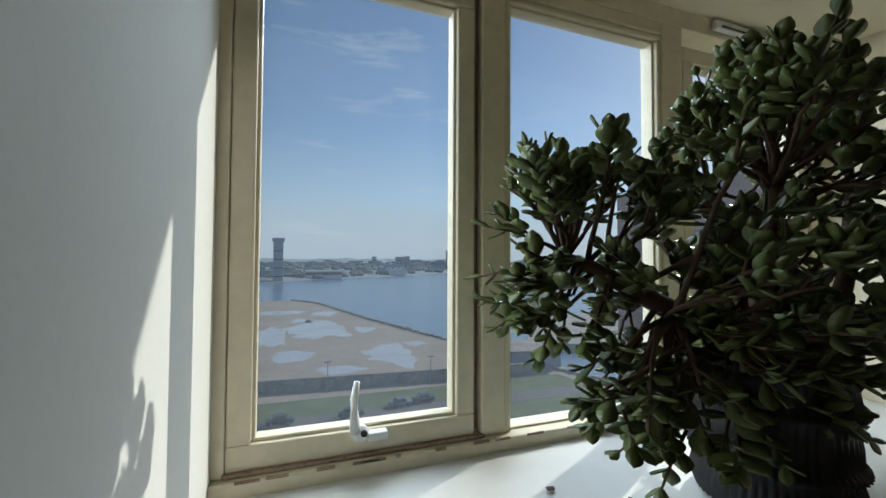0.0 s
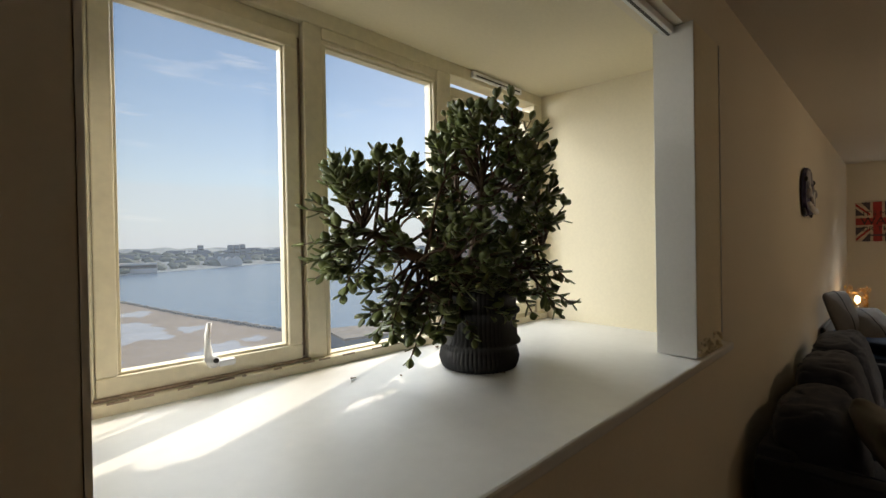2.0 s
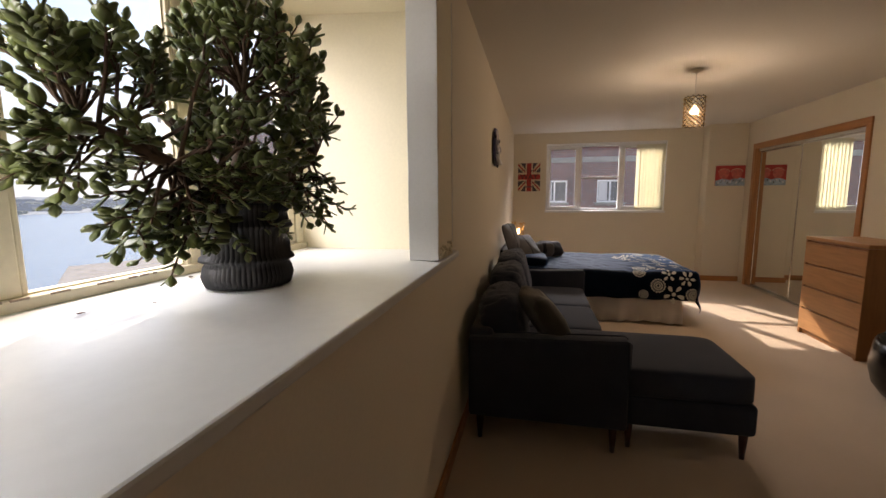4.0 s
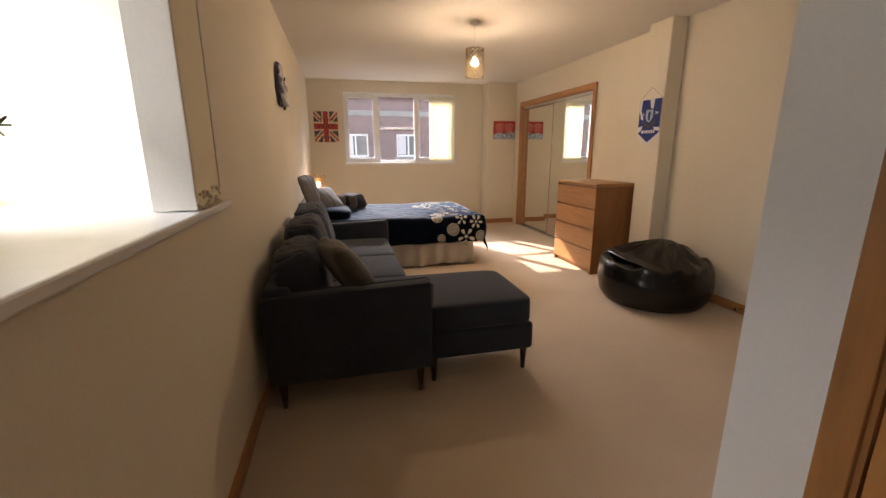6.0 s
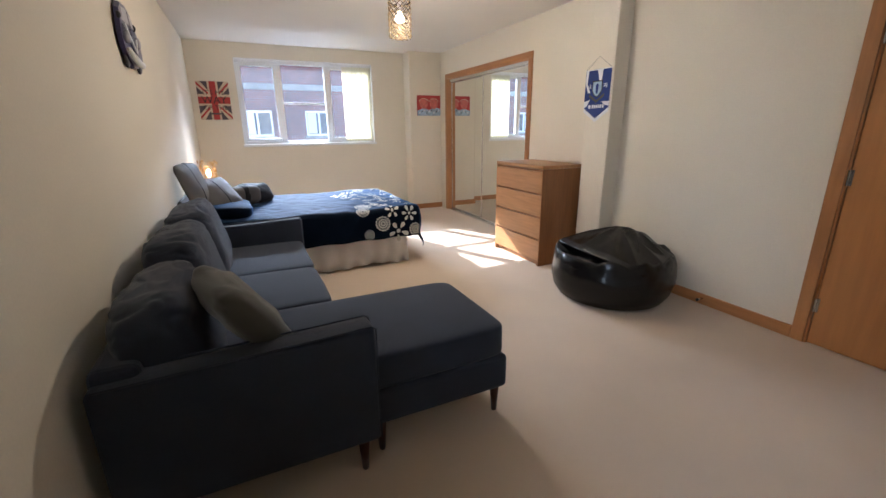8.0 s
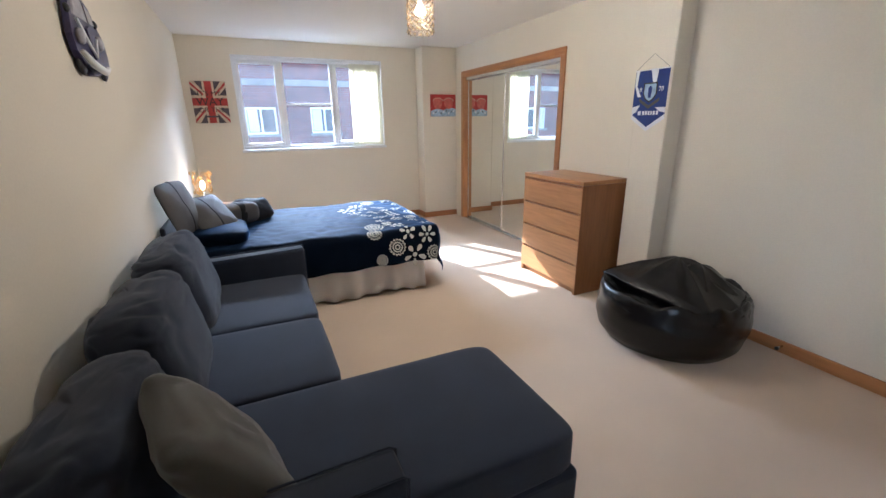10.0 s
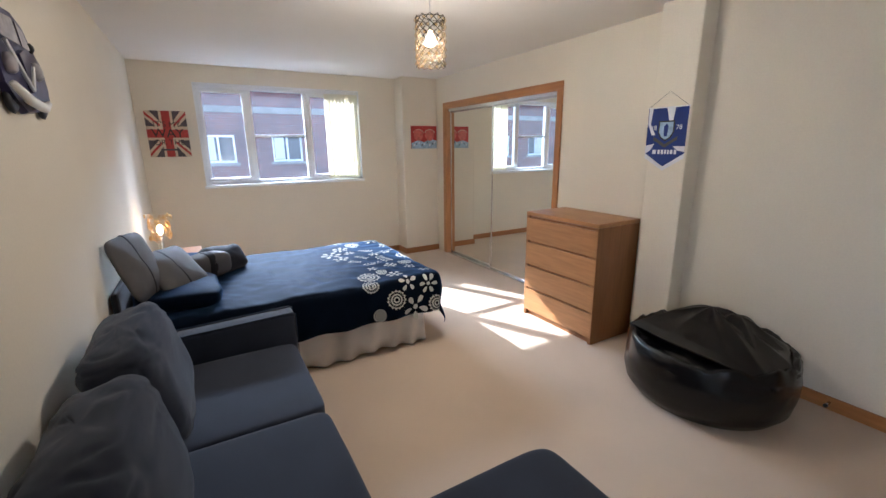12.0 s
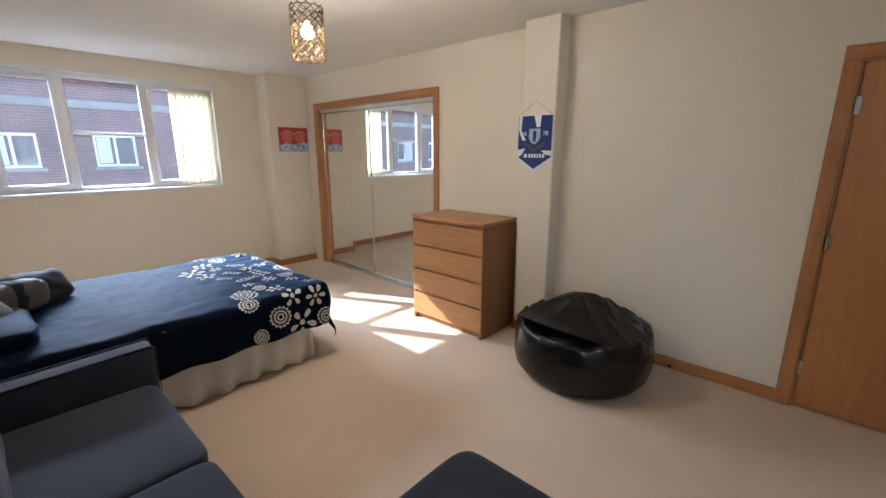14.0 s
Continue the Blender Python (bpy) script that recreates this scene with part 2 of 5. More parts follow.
def cushion(cx, cy, cz, sx, sy, sz, hard=0.35, rough=0.006, freq=6.0, rot=(0, 0, 0), nu=40, nv=24, seed=0.0, flat=None):
    """A soft block: a rounded solid with slight creases. hard near 0: boxy, 1: round."""
    bm = bmesh.new()
    fl = hard if flat is None else flat
    pw = lambda v, e: math.copysign(abs(v) ** e, v)
    rings = []
    for j in range(1, nv):
        v = -math.pi / 2 + math.pi * j / nv
        ring = []
        for i in range(nu):
            u = math.tau * i / nu
            p = Vector((pw(math.cos(v), fl) * pw(math.cos(u), hard), pw(math.cos(v), fl) * pw(math.sin(u), hard), pw(math.sin(v), fl)))
            ring.append(bm.verts.new(Vector((p.x * sx / 2, p.y * sy / 2, p.z * sz / 2))))
        rings.append(ring)
    lo, hi = bm.verts.new((0, 0, -sz / 2)), bm.verts.new((0, 0, sz / 2))
    for r, s in zip(rings, rings[1:]):
        for k in range(nu):
            bm.faces.new((r[k], r[(k + 1) % nu], s[(k + 1) % nu], s[k]))
    for k in range(nu):
        bm.faces.new((rings[0][(k + 1) % nu], rings[0][k], lo))
        bm.faces.new((rings[-1][k], rings[-1][(k + 1) % nu], hi))
    for vert in bm.verts:
        q = vert.co * freq + Vector((seed, seed * 1.7, seed * 0.3))
        vert.co += vert.co.normalized() * noise.fractal(q, 0.8, 2.1, 3) * rough
    return moved(bm, pose(cx, cy, cz, *rot))


# ---- structure ----
X0, X1, YR, H = 0.3, 9.24, -3.69, 2.545
BX0, BX1, BY, SZ = 1.518, 3.40, 0.84, 1.155
TH = 0.93

structure("floor", box(X0 - 0.1, X1 + 0.1, YR - 0.1, 0.1, -0.12, 0), CARPET, "beige cut-pile carpet with faint stains", "carpet")
structure("ceiling", box(X0 - 0.1, X1 + 0.3, YR - 0.1, TH + 0.3, H, H + 0.15), CEIL, "smooth off-white painted ceiling", "ceiling")
w = box(X0 - 0.1, BX0, 0, TH, -0.12, H)
box(BX1, X1 + 0.3, 0, TH, -0.12, H, bm=w)
box(BX0, BX1, 0, TH, -0.12, SZ - 0.03, bm=w)
box(BX0, BX1, -0.001, 0.10, 2.28, H, bm=w)
box(3.05, BX1, 0.0, 0.10, SZ + 0.006, 2.28, 0.006, bm=w)
structure("wall_north", w, WALL, "cream painted long wall with a deep window bay", "wall")
bc = bmesh.new()
cv = [bc.verts.new(p) for p in ((BX0, 0.09, 2.29), (BX1, 0.09, 2.29), (BX1, TH, 2.345), (BX0, TH, 2.345), (BX0, 0.09, H), (BX1, 0.09, H), (BX1, TH, H), (BX0, TH, H))]
for q in ((0, 3, 2, 1), (4, 5, 6, 7), (0, 1, 5, 4), (1, 2, 6, 5), (2, 3, 7, 6), (3, 0, 4, 7)):
    bc.faces.new([cv[i] for i in q])
structure("ceiling_bay", bc, BAY, "sloping cream ceiling of the window bay", "ceiling")
structure("wall_bay_left", box(BX0 - 0.001, BX0 + 0.004, -0.066, BY - 0.02, SZ, 2.40), WHITE_WALL, "white painted cheek of the window bay", "wall")
structure("wall_bay_right", box(BX1 - 0.004, BX1 + 0.001, 0.1, BY - 0.02, SZ, 2.40), BAY, "cream painted cheek of the window bay", "wall")
structure("wall_pier_left", box(1.30, BX0 - 0.002, -0.067, 0.0, SZ - 0.03, H), WALL, "cream boxed pier beside the bay", "wall")
structure("wall_pier", box(3.046, 3.315, -0.030, 0.0, SZ + 0.004, 2.28, 0.004), BAY, "cream boxed pier beside the bay with crumbling foot", "wall")
structure("wall_pier_cheek", box(3.041, 3.0455, -0.029, 0.098, SZ + 0.003, 2.279, 0.002), WHITE_WALL, "white painted side of the boxed pier", "wall")
# white strip stands for light bleeding along the pier's edge
structure("trim_pier", box(3.3155, 3.322, -0.033, 0.0, SZ + 0.05, 2.279, 0.002), WHITE_WALL, "thin white strip for the bright line on the pier edge", "trim")
structure("window_sill_bay", box(BX0 - 0.03, 3.42, -0.045, TH, SZ - 0.03, SZ, 0.006), SILL, "wide white painted window sill", "window sill")

WY0, WY1, WZ0, WZ1 = -2.59, -0.59, 1.144, 2.35
e = box(X1, X1 + 0.3, YR - 0.1, WY0, -0.12, H)
box(X1, X1 + 0.3, WY1, 0, -0.12, H, bm=e)
box(X1, X1 + 0.3, WY0, WY1, -0.12, WZ0, bm=e)
box(X1, X1 + 0.3, WY0, WY1, WZ1, H, bm=e)
structure("wall_east", e, WALL, "cream painted end wall with a wide window", "wall")
structure("wall_boxing", box(8.97, X1, YR, -3.13, 0, H, 0.01), WALL, "cream boxed column in the corner", "wall")

DX0, DX1, DH = 2.62, 3.46, 2.03
WX0, WX1, WH = 6.53, 8.69, 2.12
s_ = box(X0 - 0.1, DX0, YR - 0.12, YR, -0.12, H)
box(DX1, WX0, YR - 0.12, YR, -0.12, H, bm=s_)
box(WX1, X1 + 0.1, YR - 0.12, YR, -0.12, H, bm=s_)
box(DX0, DX1, YR - 0.12, YR, DH, H, bm=s_)
box(WX0, WX1, YR - 0.12, YR, WH, H, bm=s_)
structure("wall_south", s_, WALL, "cream painted wall with door and fitted wardrobe", "wall")
structure("wall_column", box(5.10, 5.40, YR, -3.52, 0, H, 0.01), WALL, "cream boxed column with a pennant hung on it", "wall")
structure("wall_west", box(X0 - 0.1, X0, YR, 0, -0.12, H), WALL, "cream painted wall behind the start", "wall")
p = box(2.14, 2.40, -1.615, -1.515, 0, H)
box(X0, 1.26, -1.615, -1.515, 0, H, bm=p)
box(1.26, 2.14, -1.615, -1.515, 2.05, H, bm=p)
box(2.30, 2.40, YR, -1.615, 0, H, bm=p)
structure("wall_partition", p, WHITE_WALL, "white painted partition with a doorway", "wall")


def skirting(name, x0, x1, y0, y1):
    structure(name, box(x0, x1, y0, y1, 0, 0.085, 0.004), OAK_X, "orange oak skirting board", "baseboard")


skirting("baseboard_north", X0, X1, -0.016, 0)
skirting("baseboard_east", X1 - 0.016, X1, -3.13, -0.016)
skirting("baseboard_boxing", 8.954, 8.97, YR, -3.114)
skirting("baseboard_boxing_side", 8.97, X1 - 0.016, -3.13, -3.114)
skirting("baseboard_south", 3.535, 5.084, YR, YR + 0.016)
skirting("baseboard_column", 5.10, 5.40, -3.52, -3.504)
skirting("baseboard_column_side", 5.084, 5.10, YR + 0.016, -3.504)
skirting("baseboard_south_b", 5.40, 6.455, YR, YR + 0.016)
skirting("baseboard_partition", 2.40, 2.416, YR, -1.515)

# ---- bay window ----
bay_win = tagged(new("window_1"), "cream painted timber window with three lights", "window", "", "structure")
FY0, FY1 = BY - 0.035, BY + 0.045


def bar(name, x0, x1, z0, z1, y0=FY0, y1=FY1, mat=None, bev=0.004, parent=None):
    return part(name, box(x0, x1, y0, y1, z0, z1, bev), mat or FRAME, parent or bay_win)


bar("frame_bottom", BX0, BX1, SZ - 0.005, SZ + 0.03, FY0 - 0.02)
bar("frame_top", BX0, BX1, 2.285, 2.42)
bar("frame_side", BX0 - 0.012, 1.544, SZ + 0.03, 2.285)
bar("mullion", 2.075, 2.138, SZ + 0.03, 2.285)
bar("mullion", 2.649, 2.728, SZ + 0.03, 2.285)
bar("frame_head", 2.139, 2.648, 2.248, 2.2845)
bar("frame_side", 3.33, BX1 + 0.002, SZ + 0.03, 2.285)


def light(x0, x1, z0, z1, wide, y=BY, mat=None, name="sash"):
    """A casement: four members with an inner bead, and a pane."""
    sash = bar(name, x0, x1, z0, z0 + wide + 0.005, y - 0.03, y + 0.03)
    bar("sash_rail", x0, x1, z1 - wide, z1, y - 0.03, y + 0.03, parent=sash)
    bar("sash_stile", x0, x0 + wide, z0 + wide + 0.005, z1 - wide, y - 0.03, y + 0.03, parent=sash)
    bar("sash_stile", x1 - wide, x1, z0 + wide + 0.005, z1 - wide, y - 0.03, y + 0.03, parent=sash)
    i = wide
    for a, b, c, d in ((x0 + i, x1 - i, z0 + i + 0.005, z0 + i + 0.012), (x0 + i, x1 - i, z1 - i - 0.007, z1 - i), (x0 + i, x0 + i + 0.007, z0 + i + 0.012, z1 - i - 0.007), (x1 - i - 0.007, x1 - i, z0 + i + 0.012, z1 - i - 0.007)):
        bar("glazing_bead", a, b, c, d, y - 0.018, y + 0.016, bev=0.002, parent=sash)
    pane = part("pane", box(x0 + i, x1 - i, y - 0.003, y + 0.003, z0 + i + 0.005, z1 - i), mat or GLASS, sash)
    pane.visible_shadow = False
    return sash


casement = light(1.545, 2.058, SZ + 0.036, 2.235, 0.044)
light(2.139, 2.648, SZ + 0.008, 2.247, 0.015, name="fixed_light")
light(2.735, 3.322, SZ + 0.042, 2.235, 0.044)
bar("weathered_ledge", 1.54, 2.08, SZ + 0.031, SZ + 0.039, FY0 - 0.006, FY0 + 0.02, WORN, 0.002)
bar("rebate", 1.538, 2.074, 2.238, 2.284, BY - 0.012, BY + 0.03)
# dark strip for the shadow in the slit between casement and mullion
bar("shadow_gap_strip", 2.060, 2.074, SZ + 0.04, 2.237, BY - 0.008, BY + 0.03, WORN, 0.001)
for a, b in ((1.62, 1.95), (2.85, 3.2)):
    v = bar("trickle_vent", a, b, 2.30, 2.328, FY0 - 0.02, FY0 - 0.002, UPVC)
    bar("vent_slot", a + 0.02, b - 0.02, 2.306, 2.311, FY0 - 0.023, FY0 - 0.02, BLACK, 0, parent=v)
# flaked paint along the foot of the frame
fk = random.Random(3)
for i in range(16):
    x, ln = fk.uniform(1.55, 2.6), fk.uniform(0.01, 0.05)
    bar("flaked_patch", x, x + ln, SZ + 0.026, SZ + 0.0315, FY0 - 0.0215, FY0 - 0.0185 + fk.uniform(0, 0.004), WORN, 0.001)
hx, hy = 1.795, BY - 0.045
stay = part("window_handle", tube([(hx - 0.012, hy, 1.245), (hx - 0.016, hy - 0.018, 1.275), (hx - 0.018, hy - 0.02, 1.315), (hx - 0.012, hy - 0.018, 1.35)], [0.011, 0.010, 0.008, 0.006], 10), UPVC, bay_win, "white metal casement handle", True)
part("handle_boss", moved(lathe([(0.017, 0), (0.017, 0.012), (0.011, 0.018)], (0, 0, 0), 18), pose(hx, hy + 0.01, 1.237, 90, 0, 0)), UPVC, stay)
part("lock", box(hx + 0.012, hx + 0.055, hy - 0.012, hy + 0.012, 1.222, 1.240, 0.004), UPVC, stay)
part("keyhole", moved(lathe([(0.007, 0), (0.007, 0.004)], (0, 0, 0), 12), pose(hx + 0.004, hy - 0.012, 1.243, 90, 0, 0)), BLACK, stay)
rail = thing("curtain_rail", (2.2, 0.03, 2.27), "white metal blind track under the bay head", "curtain rail")
part("track", box(BX0 + 0.01, 3.04, 0.028, 0.06, 2.255, 2.279, 0.003), UPVC, rail)
part("slot", box(BX0 + 0.01, 3.04, 0.040, 0.048, 2.2535, 2.2552), BLACK, rail)

cf = random.Random(6)
for i in range(64):
    x, y, q = cf.uniform(3.048, 3.31), cf.uniform(-0.035, -0.029), cf.uniform(0.003, 0.009)
    z = SZ + (0 if i % 5 == 0 else cf.uniform(0.0, 0.055))
    structure("trim_flaked_plaster", moved(box(-q, q, -q * 0.6, q * 0.6, -q * 0.7, q * 0.7, q * 0.3, seg=1), pose(x, y, z + q, cf.uniform(0, 40), cf.uniform(0, 40), cf.uniform(0, 90))), BAY, "flake of loose plaster", "plaster")

# ---- end window ----
end_win = tagged(new("window_2"), "white three-light window with a cream blind", "window", "", "structure")
GX = X1 + 0.13


def ebar(name, y0, y1, z0, z1, x0=GX - 0.03, x1=GX + 0.03, mat=None, parent=None, bev=0.005):
    return part(name, box(x0, x1, y0, y1, z0, z1, bev), mat or UPVC, parent or end_win)


ebar("reveal_lining", WY0, WY0 + 0.012, WZ0, WZ1, X1 - 0.004, X1 + 0.3)
ebar("reveal_lining", WY1 - 0.012, WY1, WZ0, WZ1, X1 - 0.004, X1 + 0.3)
ebar("reveal_lining", WY0 + 0.012, WY1 - 0.012, WZ1 - 0.012, WZ1, X1 - 0.004, X1 + 0.3)
ebar("window_sill", WY0 - 0.015, WY1 + 0.015, WZ0 - 0.025, WZ0 + 0.012, X1 - 0.03, X1 + 0.3)
ebar("frame_bottom", WY0 + 0.012, WY1 - 0.012, WZ0 + 0.012, WZ0 + 0.055)
ebar("frame_top", WY0 + 0.012, WY1 - 0.012, WZ1 - 0.055, WZ1 - 0.012)
cuts = ((WY1 - 0.012, -1.145), (-1.215, -1.845), (-1.905, WY0 + 0.012))
ebar("frame_side", cuts[0][0] - 0.03, cuts[0][0], WZ0 + 0.055, WZ1 - 0.055)
ebar("frame_side", cuts[2][1], cuts[2][1] + 0.03, WZ0 + 0.055, WZ1 - 0.055)
ebar("mullion", cuts[1][0], cuts[0][1], WZ0 + 0.055, WZ1 - 0.055)
ebar("mullion", cuts[2][0], cuts[1][1], WZ0 + 0.055, WZ1 - 0.055)
ebar("transom", cuts[1][1], cuts[1][0], 1.735, 1.765)
for k, (a, b) in enumerate(cuts):
    hi, lo = (a - (0.03 if k == 0 else 0)), (b + (0.03 if k == 2 else 0))
    z0, z1 = WZ0 + 0.055, WZ1 - 0.055
    if k != 1:
        for y0, y1, c, d in ((lo, hi, z0, z0 + 0.04), (lo, hi, z1 - 0.04, z1), (lo, lo + 0.04, z0 + 0.04, z1 - 0.04), (hi - 0.04, hi, z0 + 0.04, z1 - 0.04)):
            ebar("sash", y0, y1, c, d, GX - 0.04, GX + 0.015)
    pane = ebar("pane", lo, hi, z0, z1, GX - 0.003, GX + 0.003, VEILED, bev=0)
    pane.visible_shadow = False
ebar("casement_handle", -0.98, -0.86, WZ0 + 0.07, WZ0 + 0.085, GX - 0.065, GX - 0.042)
blind = thing("vertical_blind", (X1 + 0.05, -2.33, WZ0), "cream vertical blind stacked to one side of the window", "blind")
part("headrail", box(X1 + 0.035, X1 + 0.07, WY0 + 0.014, WY1 - 0.014, WZ1 - 0.05, WZ1 - 0.014, 0.003), UPVC, blind)
for i in range(9):
    y = -2.16 - i * 0.05
    part("slat", moved(box(-0.042, 0.042, -0.0015, 0.0015, WZ0 + 0.03, WZ1 - 0.05, 0.0005), pose(X1 + 0.055, y, 0, 0, 0, 62 + 7 * math.sin(i * 2.1))), BLIND, blind)

# ---- doors and wardrobe ----


def casing(name, x0, x1, y, top, wide, out=0.018, side=1, mats=(OAK, OAK_X)):
    d = tagged(new(name), "orange oak door casing", "door", "", "structure")
    part("jamb", box(x0 - wide, x0, y, y + side * out, 0, top, 0.004), mats[0], d)
    part("jamb", box(x1, x1 + wide, y, y + side * out, 0, top, 0.004), mats[0], d)
    part("head", box(x0 - wide, x1 + wide, y, y + side * out, top, top + wide, 0.004), mats[1], d)
    part("lining", box(x0, x0 + 0.012, y - side * 0.1, y + side * 0.004, 0, top), mats[0], d)
    part("lining", box(x1 - 0.012, x1, y - side * 0.1, y + side * 0.004, 0, top), mats[0], d)
    part("lining", box(x0 + 0.012, x1 - 0.012, y - side * 0.1, y + side * 0.004, top - 0.012, top), mats[1], d)
    return d


def door(name, x0, x1, y, top, hinges, knob):
    d = casing(name, x0, x1, y, top, 0.072)
    leaf = part("door_leaf", box(x0 + 0.015, x1 - 0.015, y - 0.044, y - 0.004, 0.006, top - 0.015, 0.002), DOORWOOD, d, "flush veneered door, closed")
    for z in (0.263, 1.054, 1.80):
        h = part("hinge", tube([(hinges, y + 0.004, z - 0.045), (hinges, y + 0.004, z + 0.045)], [0.007, 0.007], 10), CHROME, d)
        part("hinge_leaf", box(hinges - 0.02, hinges + 0.016, y - 0.0035, y - 0.001, z - 0.045, z + 0.045), CHROME, h)
    part("door_handle", tube([(knob, y - 0.004, 1.02), (knob, y + 0.05, 1.02), (knob + 0.02, y + 0.055, 1.02), (knob + 0.11, y + 0.055, 1.02)], [0.01, 0.009, 0.009, 0.009], 10), CHROME, leaf, "chrome lever handle", True)


door("door_1", DX0, DX1, YR, DH, DX1 - 0.010, DX0 + 0.06)
door("door_2", 1.35, 2.10, -1.515, 2.03, 1.36, 1.97)

# unseen boxes added behind both doors to keep outside light from the gaps
structure("wall_light_block", box(DX0 - 0.1, DX1 + 0.1, YR - 0.30, YR - 0.13, -0.1, H), WALL, "unseen panel that stops light leaking around the door", "wall")
structure("wall_light_block_b", box(1.2, 2.2, -1.80, -1.63, -0.1, H), WALL, "unseen panel that stops light leaking around the door", "wall")
casing("wardrobe_casing", WX0, WX1, YR, WH, 0.072, 0.02)
back = structure("wall_wardrobe", box(WX0 - 0.05, WX1 + 0.05, YR - 0.75, YR - 0.70, -0.1, H), WALL, "plain back of the fitted wardrobe", "wall")
ward = thing("sliding_wardrobe", (7.61, YR, 0), "pair of mirrored sliding wardrobe doors in an oak casing", "wardrobe")
part("top_track", box(WX0 + 0.012, WX1 - 0.012, YR - 0.09, YR - 0.01, 2.065, 2.108, 0.003), CHROME, ward)
part("bottom_track", box(WX0 + 0.012, WX1 - 0.012, YR - 0.09, YR + 0.012, 0, 0.018, 0.002), CHROME, ward)
for a, b, y in ((7.585, WX1 - 0.014, YR - 0.055), (WX0 + 0.014, 7.625, YR - 0.022)):
    m_ = part("mirror_door", box(a + 0.02, b - 0.02, y - 0.006, y, 0.04, 2.05), MIRROR, ward, "frameless mirror panel")
    part("stile", box(a, a + 0.02, y - 0.012, y + 0.006, 0.02, 2.064, 0.003), CHROME, m_)
    part("stile", box(b - 0.02, b, y - 0.012, y + 0.006, 0.02, 2.064, 0.003), CHROME, m_)
    part("rail", box(a + 0.02, b - 0.02, y - 0.012, y + 0.006, 0.02, 0.04, 0.003), CHROME, m_)
    part("rail", box(a + 0.02, b - 0.02, y - 0.012, y + 0.006, 2.05, 2.064, 0.003), CHROME, m_)

# ---- chest of drawers ----
CX0, CX1, CY0, CY1 = 5.455, 6.265, -3.60, -3.11
chest = thing("chest_of_drawers", (5.86, -3.35, 0), "oak veneer chest with four plain drawers", "chest of drawers")
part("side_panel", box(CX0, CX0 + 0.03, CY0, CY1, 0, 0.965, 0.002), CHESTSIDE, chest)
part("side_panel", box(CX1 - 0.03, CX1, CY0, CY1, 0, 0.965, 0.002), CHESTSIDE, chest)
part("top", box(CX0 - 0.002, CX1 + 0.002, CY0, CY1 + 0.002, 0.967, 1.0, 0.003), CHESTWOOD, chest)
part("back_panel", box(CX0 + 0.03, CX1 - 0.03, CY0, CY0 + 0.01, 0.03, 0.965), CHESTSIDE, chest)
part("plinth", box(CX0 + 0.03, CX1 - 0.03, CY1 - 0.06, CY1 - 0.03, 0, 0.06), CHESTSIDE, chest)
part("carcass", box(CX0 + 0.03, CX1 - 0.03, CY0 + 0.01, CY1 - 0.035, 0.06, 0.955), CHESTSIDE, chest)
for i in range(4):
    z = 0.055 + i * 0.227
    d = part("drawer", box(CX0 + 0.004, CX1 - 0.004, CY1 - 0.02, CY1 + 0.001, z, z + 0.207, 0.002), CHESTWOOD, chest)
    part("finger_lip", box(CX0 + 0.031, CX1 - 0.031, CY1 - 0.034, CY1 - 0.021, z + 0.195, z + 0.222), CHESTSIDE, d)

# ---- corner sofa ----
sofa = thing("corner_sofa", (4.8, -0.5, 0), "charcoal blue fabric corner sofa with chaise on dark tapered legs", "sofa")
part("base", box(3.76, 5.80, -0.88, -0.08, 0.15, 0.33, 0.02), SOFA, sofa)
part("chaise_base", box(3.72, 4.385, -1.575, -0.885, 0.15, 0.325, 0.025, seg=3), SOFA, sofa)
part("back_frame", box(3.70, 5.86, -0.19, -0.05, 0.16, 0.66, 0.03, seg=3), SOFA, sofa)


def arm(x0, x1, name="arm"):
    bm = box(x0, x1, -0.925, -0.055, 0.15, 0.645, 0.018, seg=3)
    for v in bm.verts:
        v.co.z += 0.03 * max(0, (-v.co.y - 0.0)) * (v.co.z > 0.4) - 0.025 * (v.co.z > 0.4)
    a = part(name, bm, SOFA, sofa, "", True)
    for x in (x0 + 0.006, x1 - 0.006):
        part("piping", tube([(x, -0.927, 0.16), (x, -0.928, 0.64), (x, -0.912, 0.651), (x, -0.07, 0.625)], [0.004] * 4, 6), SOFA, a)


arm(3.645, 3.765)
arm(5.79, 5.92)
part("chaise_cushion", cushion(4.055, -0.955, 0.40, 0.67, 1.24, 0.165, 0.16, 0.004, 4, seed=1, nu=64), SOFA, sofa, "", True)
part("seat_cushion", cushion(4.715, -0.585, 0.40, 0.645, 0.64, 0.165, 0.16, 0.004, 4, seed=2, nu=56), SOFA, sofa, "", True)
part("seat_cushion", cushion(5.41, -0.585, 0.40, 0.74, 0.64, 0.165, 0.16, 0.004, 4, seed=3, nu=56), SOFA, sofa, "", True)


